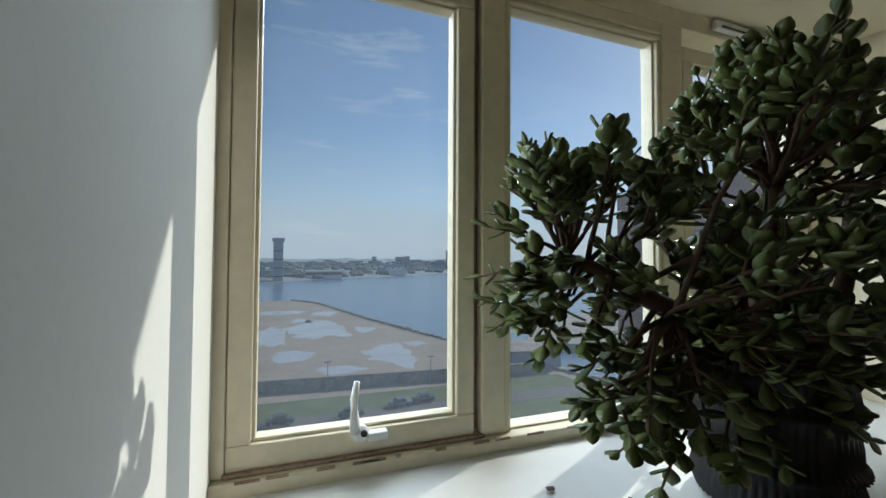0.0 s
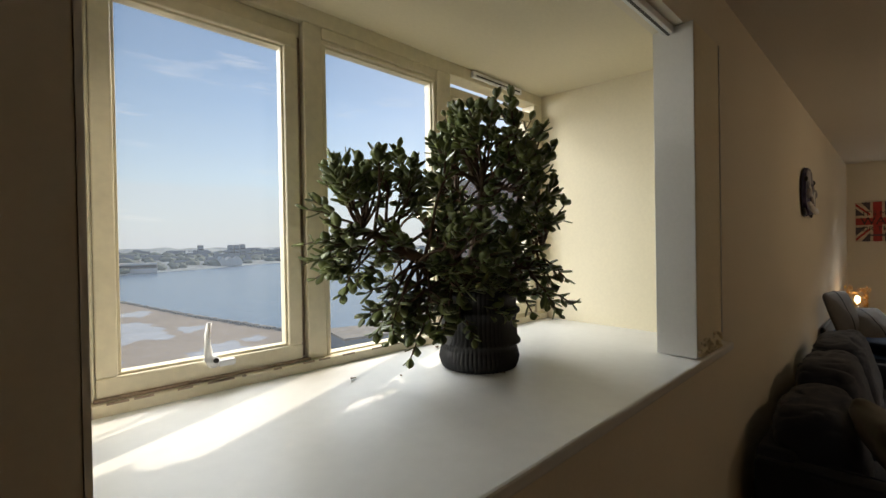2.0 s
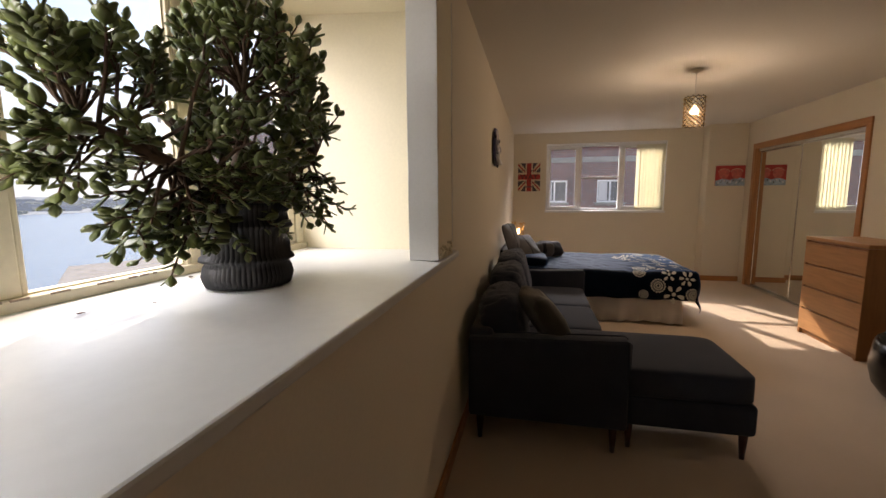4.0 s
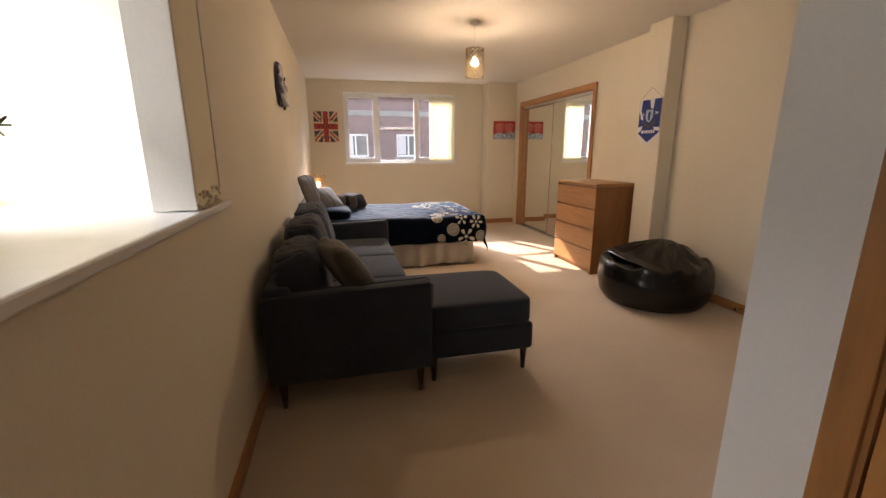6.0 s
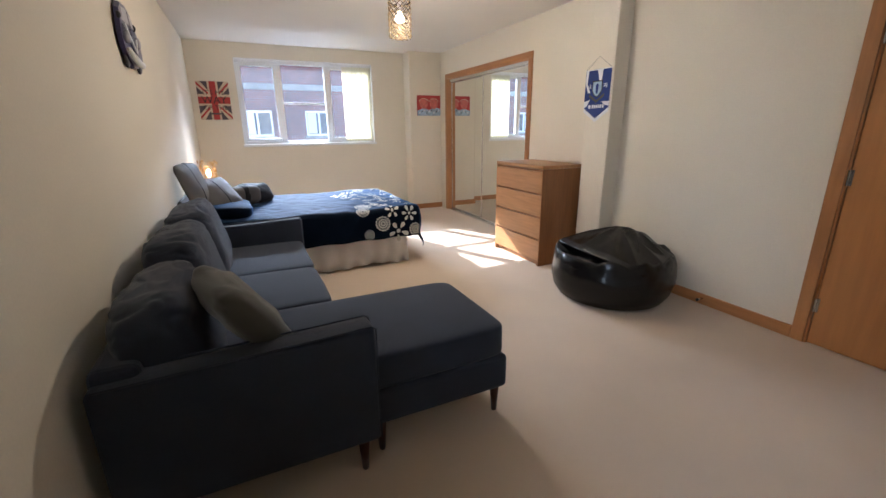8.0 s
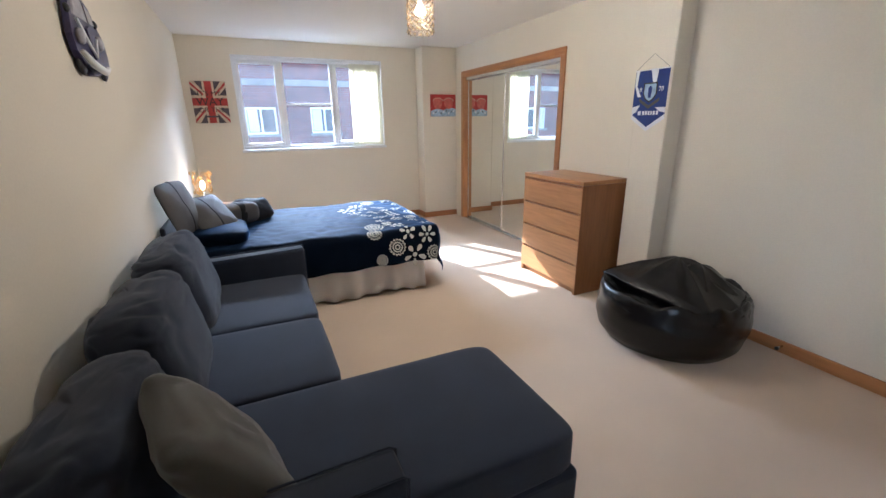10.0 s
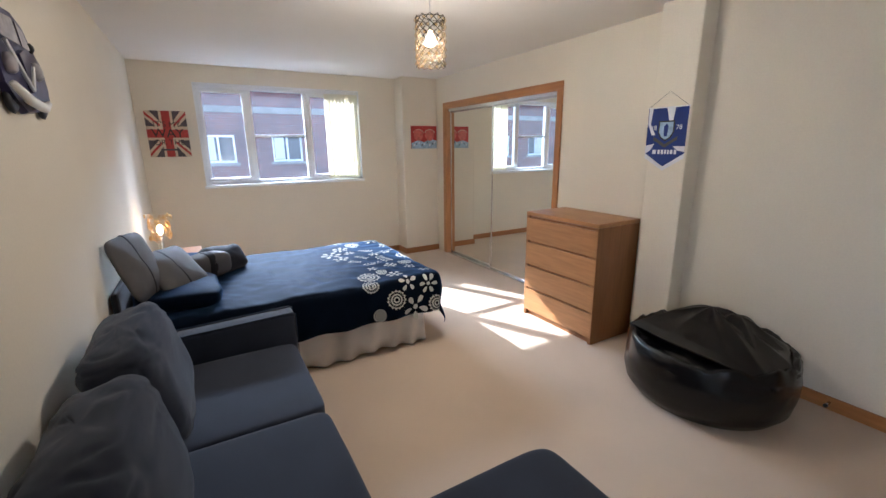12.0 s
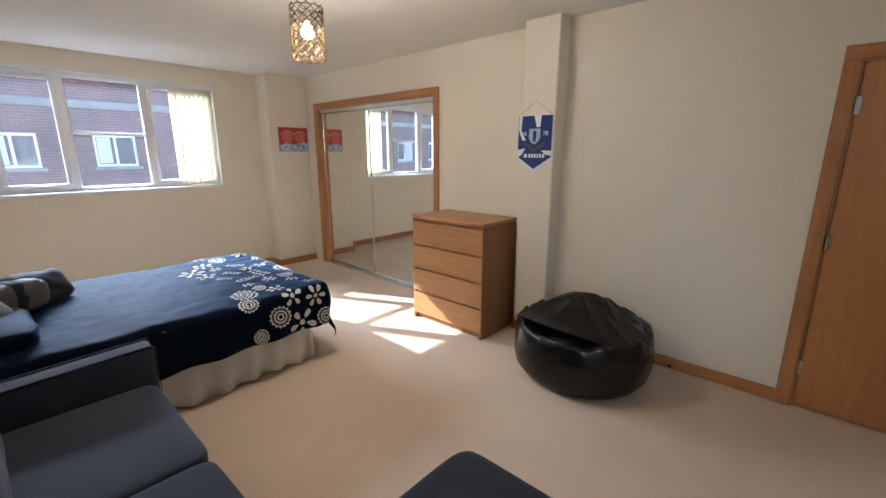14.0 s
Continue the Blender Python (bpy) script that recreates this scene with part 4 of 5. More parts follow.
def words(text, m, size, mat, parent, name="letter"):
    c = bpy.data.curves.new(name, "FONT")
    c.body, c.size, c.align_x, c.align_y, c.extrude = text, size, "CENTER", "CENTER", 0.0004
    tmp = bpy.data.objects.new("tmp", c)
    me = bpy.data.meshes.new_from_object(tmp)
    bpy.data.objects.remove(tmp)
    whole = bmesh.new()
    whole.from_mesh(me)
    bpy.data.meshes.remove(me)
    bmesh.ops.remove_doubles(whole, verts=whole.verts, dist=1e-5)
    left = set(whole.faces)
    while left:
        glyph, edge = set(), [next(iter(left))]
        while edge:
            f = edge.pop()
            if f not in glyph:
                glyph.add(f)
                edge += [g for e_ in f.edges for g in e_.link_faces if g not in glyph]
        left -= glyph
        one = bmesh.new()
        seen = {}
        for f in sorted(glyph, key=lambda q: q.index):
            for v in f.verts:
                if v not in seen:
                    seen[v] = one.verts.new(v.co)
            one.faces.new([seen[v] for v in f.verts])
        lm = bpy.data.meshes.new(name)
        one.to_mesh(lm)
        one.free()
        lm.materials.append(mat)
        ob = new(name, lm)
        ob.parent = parent
        ob.matrix_basis = root_of(parent).matrix_basis.inverted() @ m
    whole.free()


# flag canvas on the end wall; u runs to the viewer's right (-y), v up
FC = (-0.285, 1.765)
fl = thing("flag_canvas", (X1, FC[0], 1.5), "canvas print of a faded red and cream flag with words", "picture")
part("canvas", box(X1 - 0.022, X1 - 0.001, FC[0] - 0.2, FC[0] + 0.2, FC[1] - 0.255, FC[1] + 0.255, 0.002), DARKBLUE, fl)


def fpoly(pts, layer, mat, name):
    x = X1 - 0.0225 - 0.0012 * layer
    cl = [(max(-0.2, min(0.2, u)), max(-0.255, min(0.255, v))) for u, v in pts]
    part(name, poly([(x, FC[0] - u, FC[1] + v) for u, v in cl], 0.0008), mat, fl)


for sx in (-1, 1):
    for sy in (-1, 1):
        fpoly([(sx * 0.2, sy * 0.255), (sx * 0.2, sy * 0.18), (sx * 0.06, sy * 0.03), (sx * 0.03, sy * 0.09), (sx * 0.15, sy * 0.255)], 0, CREAM, "saltire")
        fpoly([(sx * 0.2, sy * 0.25), (sx * 0.2, sy * 0.215), (sx * 0.05, sy * 0.06), (sx * 0.05, sy * 0.09)], 1, RED, "saltire_stripe")
fpoly([(-0.2, -0.07), (0.2, -0.07), (0.2, 0.085), (-0.2, 0.085)], 2, CREAM, "cross")
fpoly([(-0.065, -0.255), (0.065, -0.255), (0.065, 0.255), (-0.065, 0.255)], 3, CREAM, "cross")
fpoly([(-0.2, -0.04), (0.2, -0.04), (0.2, 0.05), (-0.2, 0.05)], 4, RED, "cross_stripe")
fpoly([(-0.04, -0.255), (0.04, -0.255), (0.04, 0.255), (-0.04, 0.255)], 5, RED, "cross_stripe")
TOWALL = Matrix(((0, 0, -1, 0), (-1, 0, 0, 0), (0, 1, 0, 0), (0, 0, 0, 1)))
for text, v, size in (("IT'S MY", 0.105, 0.085), ("WAY", 0.005, 0.135), ("OR THE", -0.095, 0.085)):
    words(text, Matrix.Translation((X1 - 0.0315, FC[0], FC[1] + v)) @ TOWALL, size, BLACK, fl)
fpoly([(-0.09, -0.185), (0.09, -0.185), (0.09, -0.165), (-0.09, -0.165)], 6, DARKBLUE, "lettering_bar")

# small red and blue canvas on the boxing
PX = 8.97
PC = (-3.46, 1.725)
rc = thing("red_canvas", (PX, PC[0], 1.56), "small canvas print in coral red and pale blue", "picture")
part("canvas", box(PX - 0.02, PX - 0.001, PC[0] - 0.21, PC[0] + 0.21, PC[1] - 0.16, PC[1] + 0.16, 0.002), RED, rc)


def rpoly(pts, layer, mat, name):
    part(name, poly([(PX - 0.0205 - 0.0012 * layer, PC[0] - u, PC[1] + v) for u, v in pts], 0.0008), mat, rc)


rpoly([(-0.21, -0.16), (0.21, -0.16), (0.21, -0.05), (0.10, -0.02), (0.0, -0.07), (-0.1, -0.04), (-0.21, -0.08)], 0, PALEBLUE, "blue_field")
for cx in (-0.095, 0.09):
    rpoly([(cx + 0.075 * math.cos(a), 0.03 + 0.08 * math.sin(a)) for a in [i * math.tau / 20 for i in range(20)]], 1, PINK, "coral_disc")
    part("cream_swirl", tube([(PX - 0.023, PC[0] - cx - 0.085 * math.cos(a), PC[1] + 0.05 + 0.06 * math.sin(a)) for a in [0.2 + i * 0.3 for i in range(10)]], [0.004] * 10, 6), CREAM, rc)
for i in range(9):
    rpoly([(-0.18 + 0.043 * i + dx, -0.13 + 0.05 * ((i * 7) % 3) / 3 + dy) for dx, dy in ((0, 0), (0.018, 0.01), (0.022, 0.04), (0.006, 0.03))], 2, DARKBLUE if i % 2 else WHITECLOTH, "fleck")

# pennant on the column
NY, NX = -3.517, 5.265
pn = thing("pennant", (NX, NY, 1.41), "royal blue and white pennant with crest hung by a cord", "pennant")


def npoly(pts, layer, mat, name, parent=None):
    return part(name, poly([(NX - u, NY + 0.004 + 0.0012 * layer, 1.63 + v) for u, v in pts], 0.0008), mat, parent or pn)


npoly([(-0.15, 0.21), (0.15, 0.21), (0.15, -0.13), (0.0, -0.225), (-0.15, -0.13)], 0, BLUEFLAG, "cloth")
npoly([(-0.15, -0.11), (-0.15, -0.145), (0.0, -0.235), (0.15, -0.145), (0.15, -0.11), (0.0, -0.205)], 1, WHITECLOTH, "hem")
npoly([(-0.145, 0.21), (-0.115, 0.21), (-0.125, 0.10), (-0.08, 0.02), (-0.11, 0.02), (-0.145, 0.10)], 1, WHITECLOTH, "stripe")
npoly([(-0.01, 0.21), (0.055, 0.21), (0.045, 0.12), (0.015, 0.12)], 1, WHITECLOTH, "stripe")
npoly([(-0.15, -0.055), (-0.08, -0.04), (-0.11, -0.09), (-0.15, -0.115)], 1, WHITECLOTH, "stripe")
npoly([(0.06, -0.06), (0.15, -0.06), (0.15, -0.10), (0.10, -0.09)], 1, WHITECLOTH, "stripe")
crest = npoly([(-0.06, 0.12), (0.06, 0.12), (0.062, 0.04), (0.04, 0.0), (0.0, -0.025), (-0.04, 0.0), (-0.062, 0.04)], 2, BLACK, "crest")
npoly([(-0.05, 0.11), (0.05, 0.11), (0.052, 0.04), (0.03, 0.005), (0.0, -0.013), (-0.03, 0.005), (-0.052, 0.04)], 3, PALEBLUE, "crest_field", crest)
npoly([(-0.012, 0.01), (0.012, 0.01), (0.018, 0.08), (0.0, 0.10), (-0.018, 0.08)], 4, BLUEFLAG, "crest_tower", crest)
npoly([(-0.09, 0.01), (0.0, -0.045), (0.09, 0.01), (0.09, -0.015), (0.0, -0.07), (-0.09, -0.015)], 3, GREYSATIN, "ribbon")
for u, wd in ((-0.075, 0.028), (-0.038, 0.018), (-0.012, 0.018), (0.012, 0.014), (0.034, 0.012), (0.058, 0.018), (0.086, 0.018)):
    npoly([(u - wd / 2, -0.115), (u + wd / 2, -0.115), (u + wd / 2, -0.085), (u - wd / 2, -0.085)], 4, WHITECLOTH, "lettering_bar")
FACE_Y = Matrix(((-1, 0, 0, 0), (0, 0, 1, 0), (0, 1, 0, 0), (0, 0, 0, 1)))
words("18", Matrix.Translation((NX + 0.095, NY + 0.008, 1.70)) @ FACE_Y, 0.045, WHITECLOTH, pn, "numeral")
words("78", Matrix.Translation((NX - 0.095, NY + 0.008, 1.70)) @ FACE_Y, 0.045, WHITECLOTH, pn, "numeral")
part("rod", tube([(NX - 0.155, NY + 0.006, 1.842), (NX + 0.155, NY + 0.006, 1.842)], [0.004] * 2, 8), WHITECLOTH, pn)
part("cord", tube([(NX - 0.15, NY + 0.006, 1.842), (NX, NY + 0.005, 1.95), (NX + 0.15, NY + 0.006, 1.842)], [0.0013] * 3, 6), GREYSATIN, pn)

# car-shaped metal wall plaque: u along +x, v up
CARBODY = material("dark_blue_enamel", (0.045, 0.04, 0.10), 0.3, fine=30, coarse=9, var=0.45, bump=0.05)
GREYPAINT = material("grey_enamel", (0.40, 0.38, 0.40), 0.35, fine=30, coarse=9, var=0.35, bump=0.05)
AX, AZ = 5.60, 1.90
car_art = thing("car_plaque", (AX, -0.02, 1.72), "dark blue painted metal wall plaque shaped as an old car", "wall art")


def aplate(pts, y0, y1, mat, name, parent=None):
    bm = bmesh.new()
    lo = [bm.verts.new((AX + u, y0, AZ + v)) for u, v in pts]
    hi = [bm.verts.new((AX + u * 0.96, y1, AZ + v * 0.96)) for u, v in pts]
    n = len(pts)
    bm.faces.new(lo)
    bm.faces.new(hi[::-1])
    for i in range(n):
        bm.faces.new((lo[i], hi[i], hi[(i + 1) % n], lo[(i + 1) % n]))
    bmesh.ops.recalc_face_normals(bm, faces=bm.faces[:])
    return part(name, bm, mat, parent or car_art)


cb = aplate([(-0.24, -0.02), (-0.22, 0.06), (-0.19, 0.13), (-0.12, 0.175), (0.0, 0.18), (0.10, 0.15), (0.17, 0.08), (0.26, 0.02), (0.28, -0.06), (0.27, -0.11), (0.15, -0.12), (0.08, -0.17), (-0.05, -0.18), (-0.15, -0.14), (-0.22, -0.09)], -0.012, -0.035, CARBODY, "body")
aplate([(-0.17, 0.07), (-0.14, 0.145), (-0.02, 0.155), (0.02, 0.07)], -0.035, -0.040, GREYPAINT, "windscreen", cb)
aplate([(0.04, 0.07), (0.01, 0.15), (0.08, 0.13), (0.13, 0.07)], -0.035, -0.040, GREYPAINT, "side_window", cb)
aplate([(-0.05, 0.03), (0.0, 0.05), (0.07, 0.0), (0.10, -0.08), (0.02, -0.10)], -0.035, -0.048, CARBODY, "bonnet", cb)
part("bumper", tube([(AX - 0.20, -0.05, AZ - 0.09), (AX - 0.10, -0.06, AZ - 0.135), (AX + 0.05, -0.06, AZ - 0.15), (AX + 0.16, -0.05, AZ - 0.125)], [0.012, 0.018, 0.018, 0.012], 8), UPVC, cb, "", True)
part("chrome_strip", tube([(AX - 0.16, -0.045, AZ + 0.055), (AX - 0.06, -0.05, AZ - 0.04), (AX, -0.052, AZ - 0.09), (AX + 0.06, -0.05, AZ + 0.0)], [0.007] * 4, 6), UPVC, cb)
for u, v in ((-0.16, -0.02), (0.12, -0.01)):
    part("headlight", moved(lathe([(0.034, 0), (0.035, 0.012), (0.028, 0.022), (0.012, 0.027)], (0, 0, 0), 20), pose(AX + u, -0.035, AZ + v, 90, 0, 0)), GREYPAINT, cb, "", True)
for u in (-0.13, 0.2):
    part("wheel", moved(lathe([(0.05, 0), (0.055, 0.01), (0.04, 0.018)], (0, 0, 0), 20), pose(AX + u, -0.008, AZ - 0.13, 90, 0, 0)), BLACK, cb, "", True)
for u in (-0.23, 0.14):
    part("wing_mirror", moved(lathe([(0.018, 0), (0.02, 0.01), (0.008, 0.018)], (0, 0, 0), 12), pose(AX + u, -0.03, AZ + 0.08, 90, 0, 0)), BLACK, cb, "", True)

# ---- plant in the bay ----
PXC, PYC = 2.50, 0.45
plant = thing("jade_plant", (PXC, PYC, SZ), "large bushy jade plant in a dark ribbed ceramic pot", "plant")
ridge = lambda i, a: 0.004 * math.cos(a * 56) * (1 if i % 5 else 0)
prof = [(0.10, 0.0), (0.118, 0.004), (0.124, 0.02), (0.128, 0.035), (0.122, 0.06), (0.118, 0.075), (0.132, 0.082), (0.130, 0.09), (0.122, 0.098), (0.121, 0.125), (0.121, 0.15), (0.122, 0.172), (0.132, 0.18), (0.130, 0.188), (0.121, 0.196), (0.121, 0.222), (0.126, 0.235), (0.128, 0.25), (0.118, 0.252), (0.108, 0.235)]
part("pot", lathe(prof, (PXC, PYC, SZ + 0.001), 168, None, ridge), POT, plant, "dark ribbed ceramic pot", True)
part("soil", lathe([(0.108, 0.20), (0.108, 0.225), (0.02, 0.232)], (PXC, PYC, SZ), 32), BARK, plant)

pr = random.Random(21)
wood = bmesh.new()
twigs = []
leaf_poses = []
RIGHT, AWAY = Vector((0.83, -0.556, 0)), Vector((0.556, 0.83, 0))
base = Vector((PXC, PYC, SZ + 0.215))


def limb(a, b, r0, r1, sag, n=9):
    pts, rad = [], []
    side = Vector((pr.uniform(-1, 1), pr.uniform(-1, 1), 0)) * sag
    for i in range(n):
        f = i / (n - 1)
        q = a.lerp(b, f) + side * math.sin(f * math.pi) + Vector((0, 0, 1)) * sag * 0.9 * math.sin(f * math.pi)
        q += Vector((noise.noise(q * 9), noise.noise(q * 9 + Vector((5, 0, 0))), noise.noise(q * 9 + Vector((0, 7, 0))))) * 0.012
        pts.append(q)
        rad.append(r0 + (r1 - r0) * f)
    tube(pts, rad, 8, wood)
    return pts


def spray(tip, way, count, spread=1.0):
    """A twig with opposite pairs of leaves and a rosette at its end."""
    ln = pr.uniform(0.05, 0.11)
    way = (way + Vector((pr.uniform(-0.5, 0.5), pr.uniform(-0.5, 0.5), pr.uniform(-0.2, 0.6)))).normalized()
    end = tip + way * ln
    tube([tip, tip.lerp(end, 0.5) + Vector((0, 0, 0.006)), end], [0.0032, 0.0028, 0.002], 5, wood)
    q = way.to_track_quat("Z", "Y")
    for i in range(count):
        f = 0.35 + 0.65 * i / max(1, count - 1)
        p = tip.lerp(end, f)
        for k in (0, 1):
            az = i * 1.57 + k * math.pi + pr.uniform(-0.3, 0.3)
            tilt = 1.25 - 0.75 * f + pr.uniform(-0.25, 0.25)
            d = q @ Vector((math.sin(tilt) * math.cos(az), math.sin(tilt) * math.sin(az), math.cos(tilt)))
            sc = pr.uniform(0.7, 1.25) * (1.0 if f < 0.95 else 0.75)
            m = Matrix.Translation(p) @ d.to_track_quat("Y", "Z").to_matrix().to_4x4() @ Matrix.Rotation(pr.uniform(-0.6, 0.6), 4, "Y") @ Matrix.Scale(sc, 4)
            if p.y + 0.05 * abs(d.y) < BY - 0.05:
                leaf_poses.append(m)


def local(r, a, z):
    """A place from the pot: metres to the right, away and up as seen from the room."""
    return Vector((PXC, PYC, SZ)) + RIGHT * r + AWAY * a + Vector((0, 0, z))


mains = [(local(0.03, 0.02, 0.58), 0.032, 0.015), (local(-0.18, 0.04, 0.50), 0.024, 0.012), (local(-0.37, -0.06, 0.44), 0.026, 0.012), (local(0.16, 0.05, 0.55), 0.018, 0.010), (local(0.2, -0.08, 0.38), 0.014, 0.008), (local(-0.2, -0.1, 0.34), 0.015, 0.008), (local(-0.05, 0.1, 0.55), 0.016, 0.009)]
paths = [limb(base + Vector((pr.uniform(-0.05, 0.05), pr.uniform(-0.05, 0.05), 0)), e_, a, b, 0.04) for e_, a, b in mains]
ends = []
for i in range(118):
    while True:
        u = Vector((pr.uniform(-1, 1), pr.uniform(-1, 1), pr.uniform(-1, 1)))
        if 0.25 < u.length < 1:
            break
    r, a, z = u.x * 0.265 - 0.035, u.y * 0.27 + 0.0, 0.49 + u.z * 0.31
    if z > 0.60:
        r = r * 0.75 + 0.05
    if z < 0.40 and r < 0.02:
        a = min(a, -0.08)
    ends.append(local(r, a, z))
for i in range(38):
    ends.append(local(pr.uniform(-0.47, -0.22), pr.uniform(-0.20, -0.02), pr.uniform(0.32, 0.60)))
for i in range(16):
    ends.append(local(pr.uniform(-0.36, -0.12), pr.uniform(-0.22, -0.10), pr.uniform(0.17, 0.30)))
for i in range(16):
    ends.append(local(pr.uniform(0.10, 0.22), pr.uniform(-0.16, 0.12), pr.uniform(0.20, 0.42)))
for i in range(22):
    ends.append(local(pr.uniform(-0.08, 0.14), pr.uniform(0.16, 0.30), pr.uniform(0.20, 0.45)))
for i in range(10):
    ends.append(local(pr.uniform(0.11, 0.17), pr.uniform(-0.20, -0.10), pr.uniform(0.22, 0.58)))
for r, z in ((-0.32, 0.62), (-0.24, 0.64), (-0.05, 0.72), (0.12, 0.80), (0.06, 0.76), (0.20, 0.60), (0.21, 0.50), (-0.43, 0.55), (0.15, 0.77)):
    ends.append(local(r, pr.uniform(-0.05, 0.05), z))
joints = [q for p_ in paths for q in p_[3:]]
for e_ in ends:
    if e_.y > BY - 0.1:
        e_.y = BY - 0.1 - pr.uniform(0, 0.05)
    j_ = min(joints, key=lambda q: (q - e_).length + pr.uniform(0, 0.06) + (0.12 if q.z > e_.z + 0.1 else 0))
    pts = limb(j_, e_, 0.006, 0.003, 0.015, 6)
    way = (e_ - j_).normalized()
    spray(e_, way, pr.choice((3, 4, 4, 5)))
    spray(pts[4], way, 3)
    if pr.random() < 0.5:
        spray(pts[3], way, 2)
part("stem", wood, BARK, plant, "brown woody stems", True)

lb = bmesh.new()
N = 7
up, dn = [], []
for i in range(N):
    f = i / (N - 1)
    wdt = 0.0155 * math.sin(math.pi * min(1, (0.06 + f * 0.94)) ** 1.35) ** 0.75 if 0 < i < N - 1 else 0.0018
    y = 0.040 * f
    up.append([lb.verts.new((x * wdt, y, 0.0022 * (1 - abs(x)) + 0.005 * f * f + 0.003 * abs(x))) for x in (-1, 0, 1)])
    dn.append(lb.verts.new((0, y, 0.005 * f * f - 0.0016)))
for i in range(N - 1):
    for k in range(2):
        lb.faces.new((up[i][k], up[i][k + 1], up[i + 1][k + 1], up[i + 1][k]))
    lb.faces.new((up[i][0], up[i + 1][0], dn[i + 1], dn[i]))
    lb.faces.new((up[i][2], dn[i], dn[i + 1], up[i + 1][2]))
leaf_me = bpy.data.meshes.new("leaf")
lb.normal_update()
lb.to_mesh(leaf_me)
for f in leaf_me.polygons:
    f.use_smooth = True
leaf_me.materials.append(LEAF)
# the leaves on the room side are single parts, the rest one mass
leaf_poses.sort(key=lambda m: (m.translation - Vector((PXC, PYC, 0))).dot(AWAY))
inv = plant.matrix_basis.inverted()
for m in leaf_poses[:300]:
    ob = new("leaf", leaf_me)
    ob.parent = plant
    ob.matrix_basis = inv @ m
vs = np.array([v.co[:] for v in leaf_me.vertices])
fs = [tuple(p_.vertices) for p_ in leaf_me.polygons]
allv, allf = [], []
for n_, m in enumerate(leaf_poses[300:]):
    mm = np.array(inv @ m)
    allv.append(vs @ mm[:3, :3].T + mm[:3, 3])
    allf += [tuple(i + n_ * len(vs) for i in f) for f in fs]
me = bpy.data.meshes.new("foliage")
me.from_pydata(np.concatenate(allv).tolist(), [], allf)
me.materials.append(LEAF)
for f in me.polygons:
    f.use_smooth = True
fo = new("foliage", me)
fo.parent = plant
tagged(fo, kind="stuff")
for i in range(9):
    q = (pr.uniform(1.9, 3.0), pr.uniform(0.3, 0.85))
    fallen = new("fallen_leaf", leaf_me.copy())
    fallen.matrix_basis = pose(q[0], q[1], SZ + 0.003, 0, 0, pr.uniform(0, 360)) @ Matrix.Scale(pr.uniform(0.25, 0.6), 4)
    fallen.data.materials[0] = BARK
    tagged(fallen, "dry fallen brown leaf on the white sill", "leaf", "fallen leaves")

# ---- outside: river, yard and far bank ----
GZ = -25.0
WATER = material("river_water", (0.10, 0.17, 0.26), 0.25, fine=0.6, coarse=0.02, var=0.12, bump=0.3, depth=0.3)
YARD = material("yard_concrete", (0.30, 0.255, 0.21), 0.9, fine=0.6, coarse=0.05, var=0.18, bump=0.2)
PUDDLE = material("wet_pale_concrete", (0.42, 0.42, 0.44), 0.25, fine=0.5, coarse=0.08, var=0.12, bump=0.05)
GRASS = material("grass_verge", (0.10, 0.13, 0.06), 0.95, fine=2, coarse=0.2, var=0.3, bump=0.3)
ASPH = material("asphalt", (0.12, 0.12, 0.12), 0.9, fine=3, coarse=0.2, var=0.2, bump=0.2)
# distance haze is mixed into these three base colours, paler and bluer
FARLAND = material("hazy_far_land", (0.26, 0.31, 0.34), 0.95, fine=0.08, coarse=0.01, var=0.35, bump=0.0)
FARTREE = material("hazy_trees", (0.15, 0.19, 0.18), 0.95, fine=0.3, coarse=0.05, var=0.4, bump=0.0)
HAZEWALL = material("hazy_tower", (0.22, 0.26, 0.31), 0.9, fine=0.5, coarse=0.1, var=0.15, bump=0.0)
PALEWALL = material("pale_shed", (0.62, 0.62, 0.62), 0.7, fine=0.5, coarse=0.1, var=0.08, bump=0.0)
STONE = material("stone_bank", (0.26, 0.24, 0.21), 0.9, fine=1.5, coarse=0.3, var=0.35, bump=0.4)
structure("water", box(-3000, 3000, -200, 4500, GZ - 4, GZ - 1.2), WATER, "wide blue-grey river", "water")


def slab(pts, z0, z1):
    bm = bmesh.new()
    lo, hi = [bm.verts.new((x, y, z0)) for x, y in pts], [bm.verts.new((x, y, z1)) for x, y in pts]
    bm.faces.new(lo[::-1])
    bm.faces.new(hi)
    for i in range(len(pts)):
        k = (i + 1) % len(pts)
        bm.faces.new((lo[i], lo[k], hi[k], hi[i]))
    return bm


structure("ground", slab([(-500, -60), (70, -60), (68, 70), (53, 126), (36, 188), (19, 267), (5, 290), (-500, 305)], GZ - 3, GZ), YARD, "wide empty concrete yard by the river", "ground")
structure("ground_verge", slab([(-150, 46), (66, 46), (62, 82), (-150, 86)], GZ, GZ + 0.05), GRASS, "grass verge beside the road", "grass")
structure("road", slab([(-150, 71), (63, 68), (63, 73), (-150, 76)], GZ + 0.05, GZ + 0.08), ASPH, "narrow access road", "road")
yw = thing("yard_wall", (0, 83, GZ), "long low concrete boundary wall of the yard", "wall")
part("wall", slab([(-150, 104), (60, 84), (60, 84.5), (-150, 104.5)], GZ, GZ + 2.3), STONE, yw)
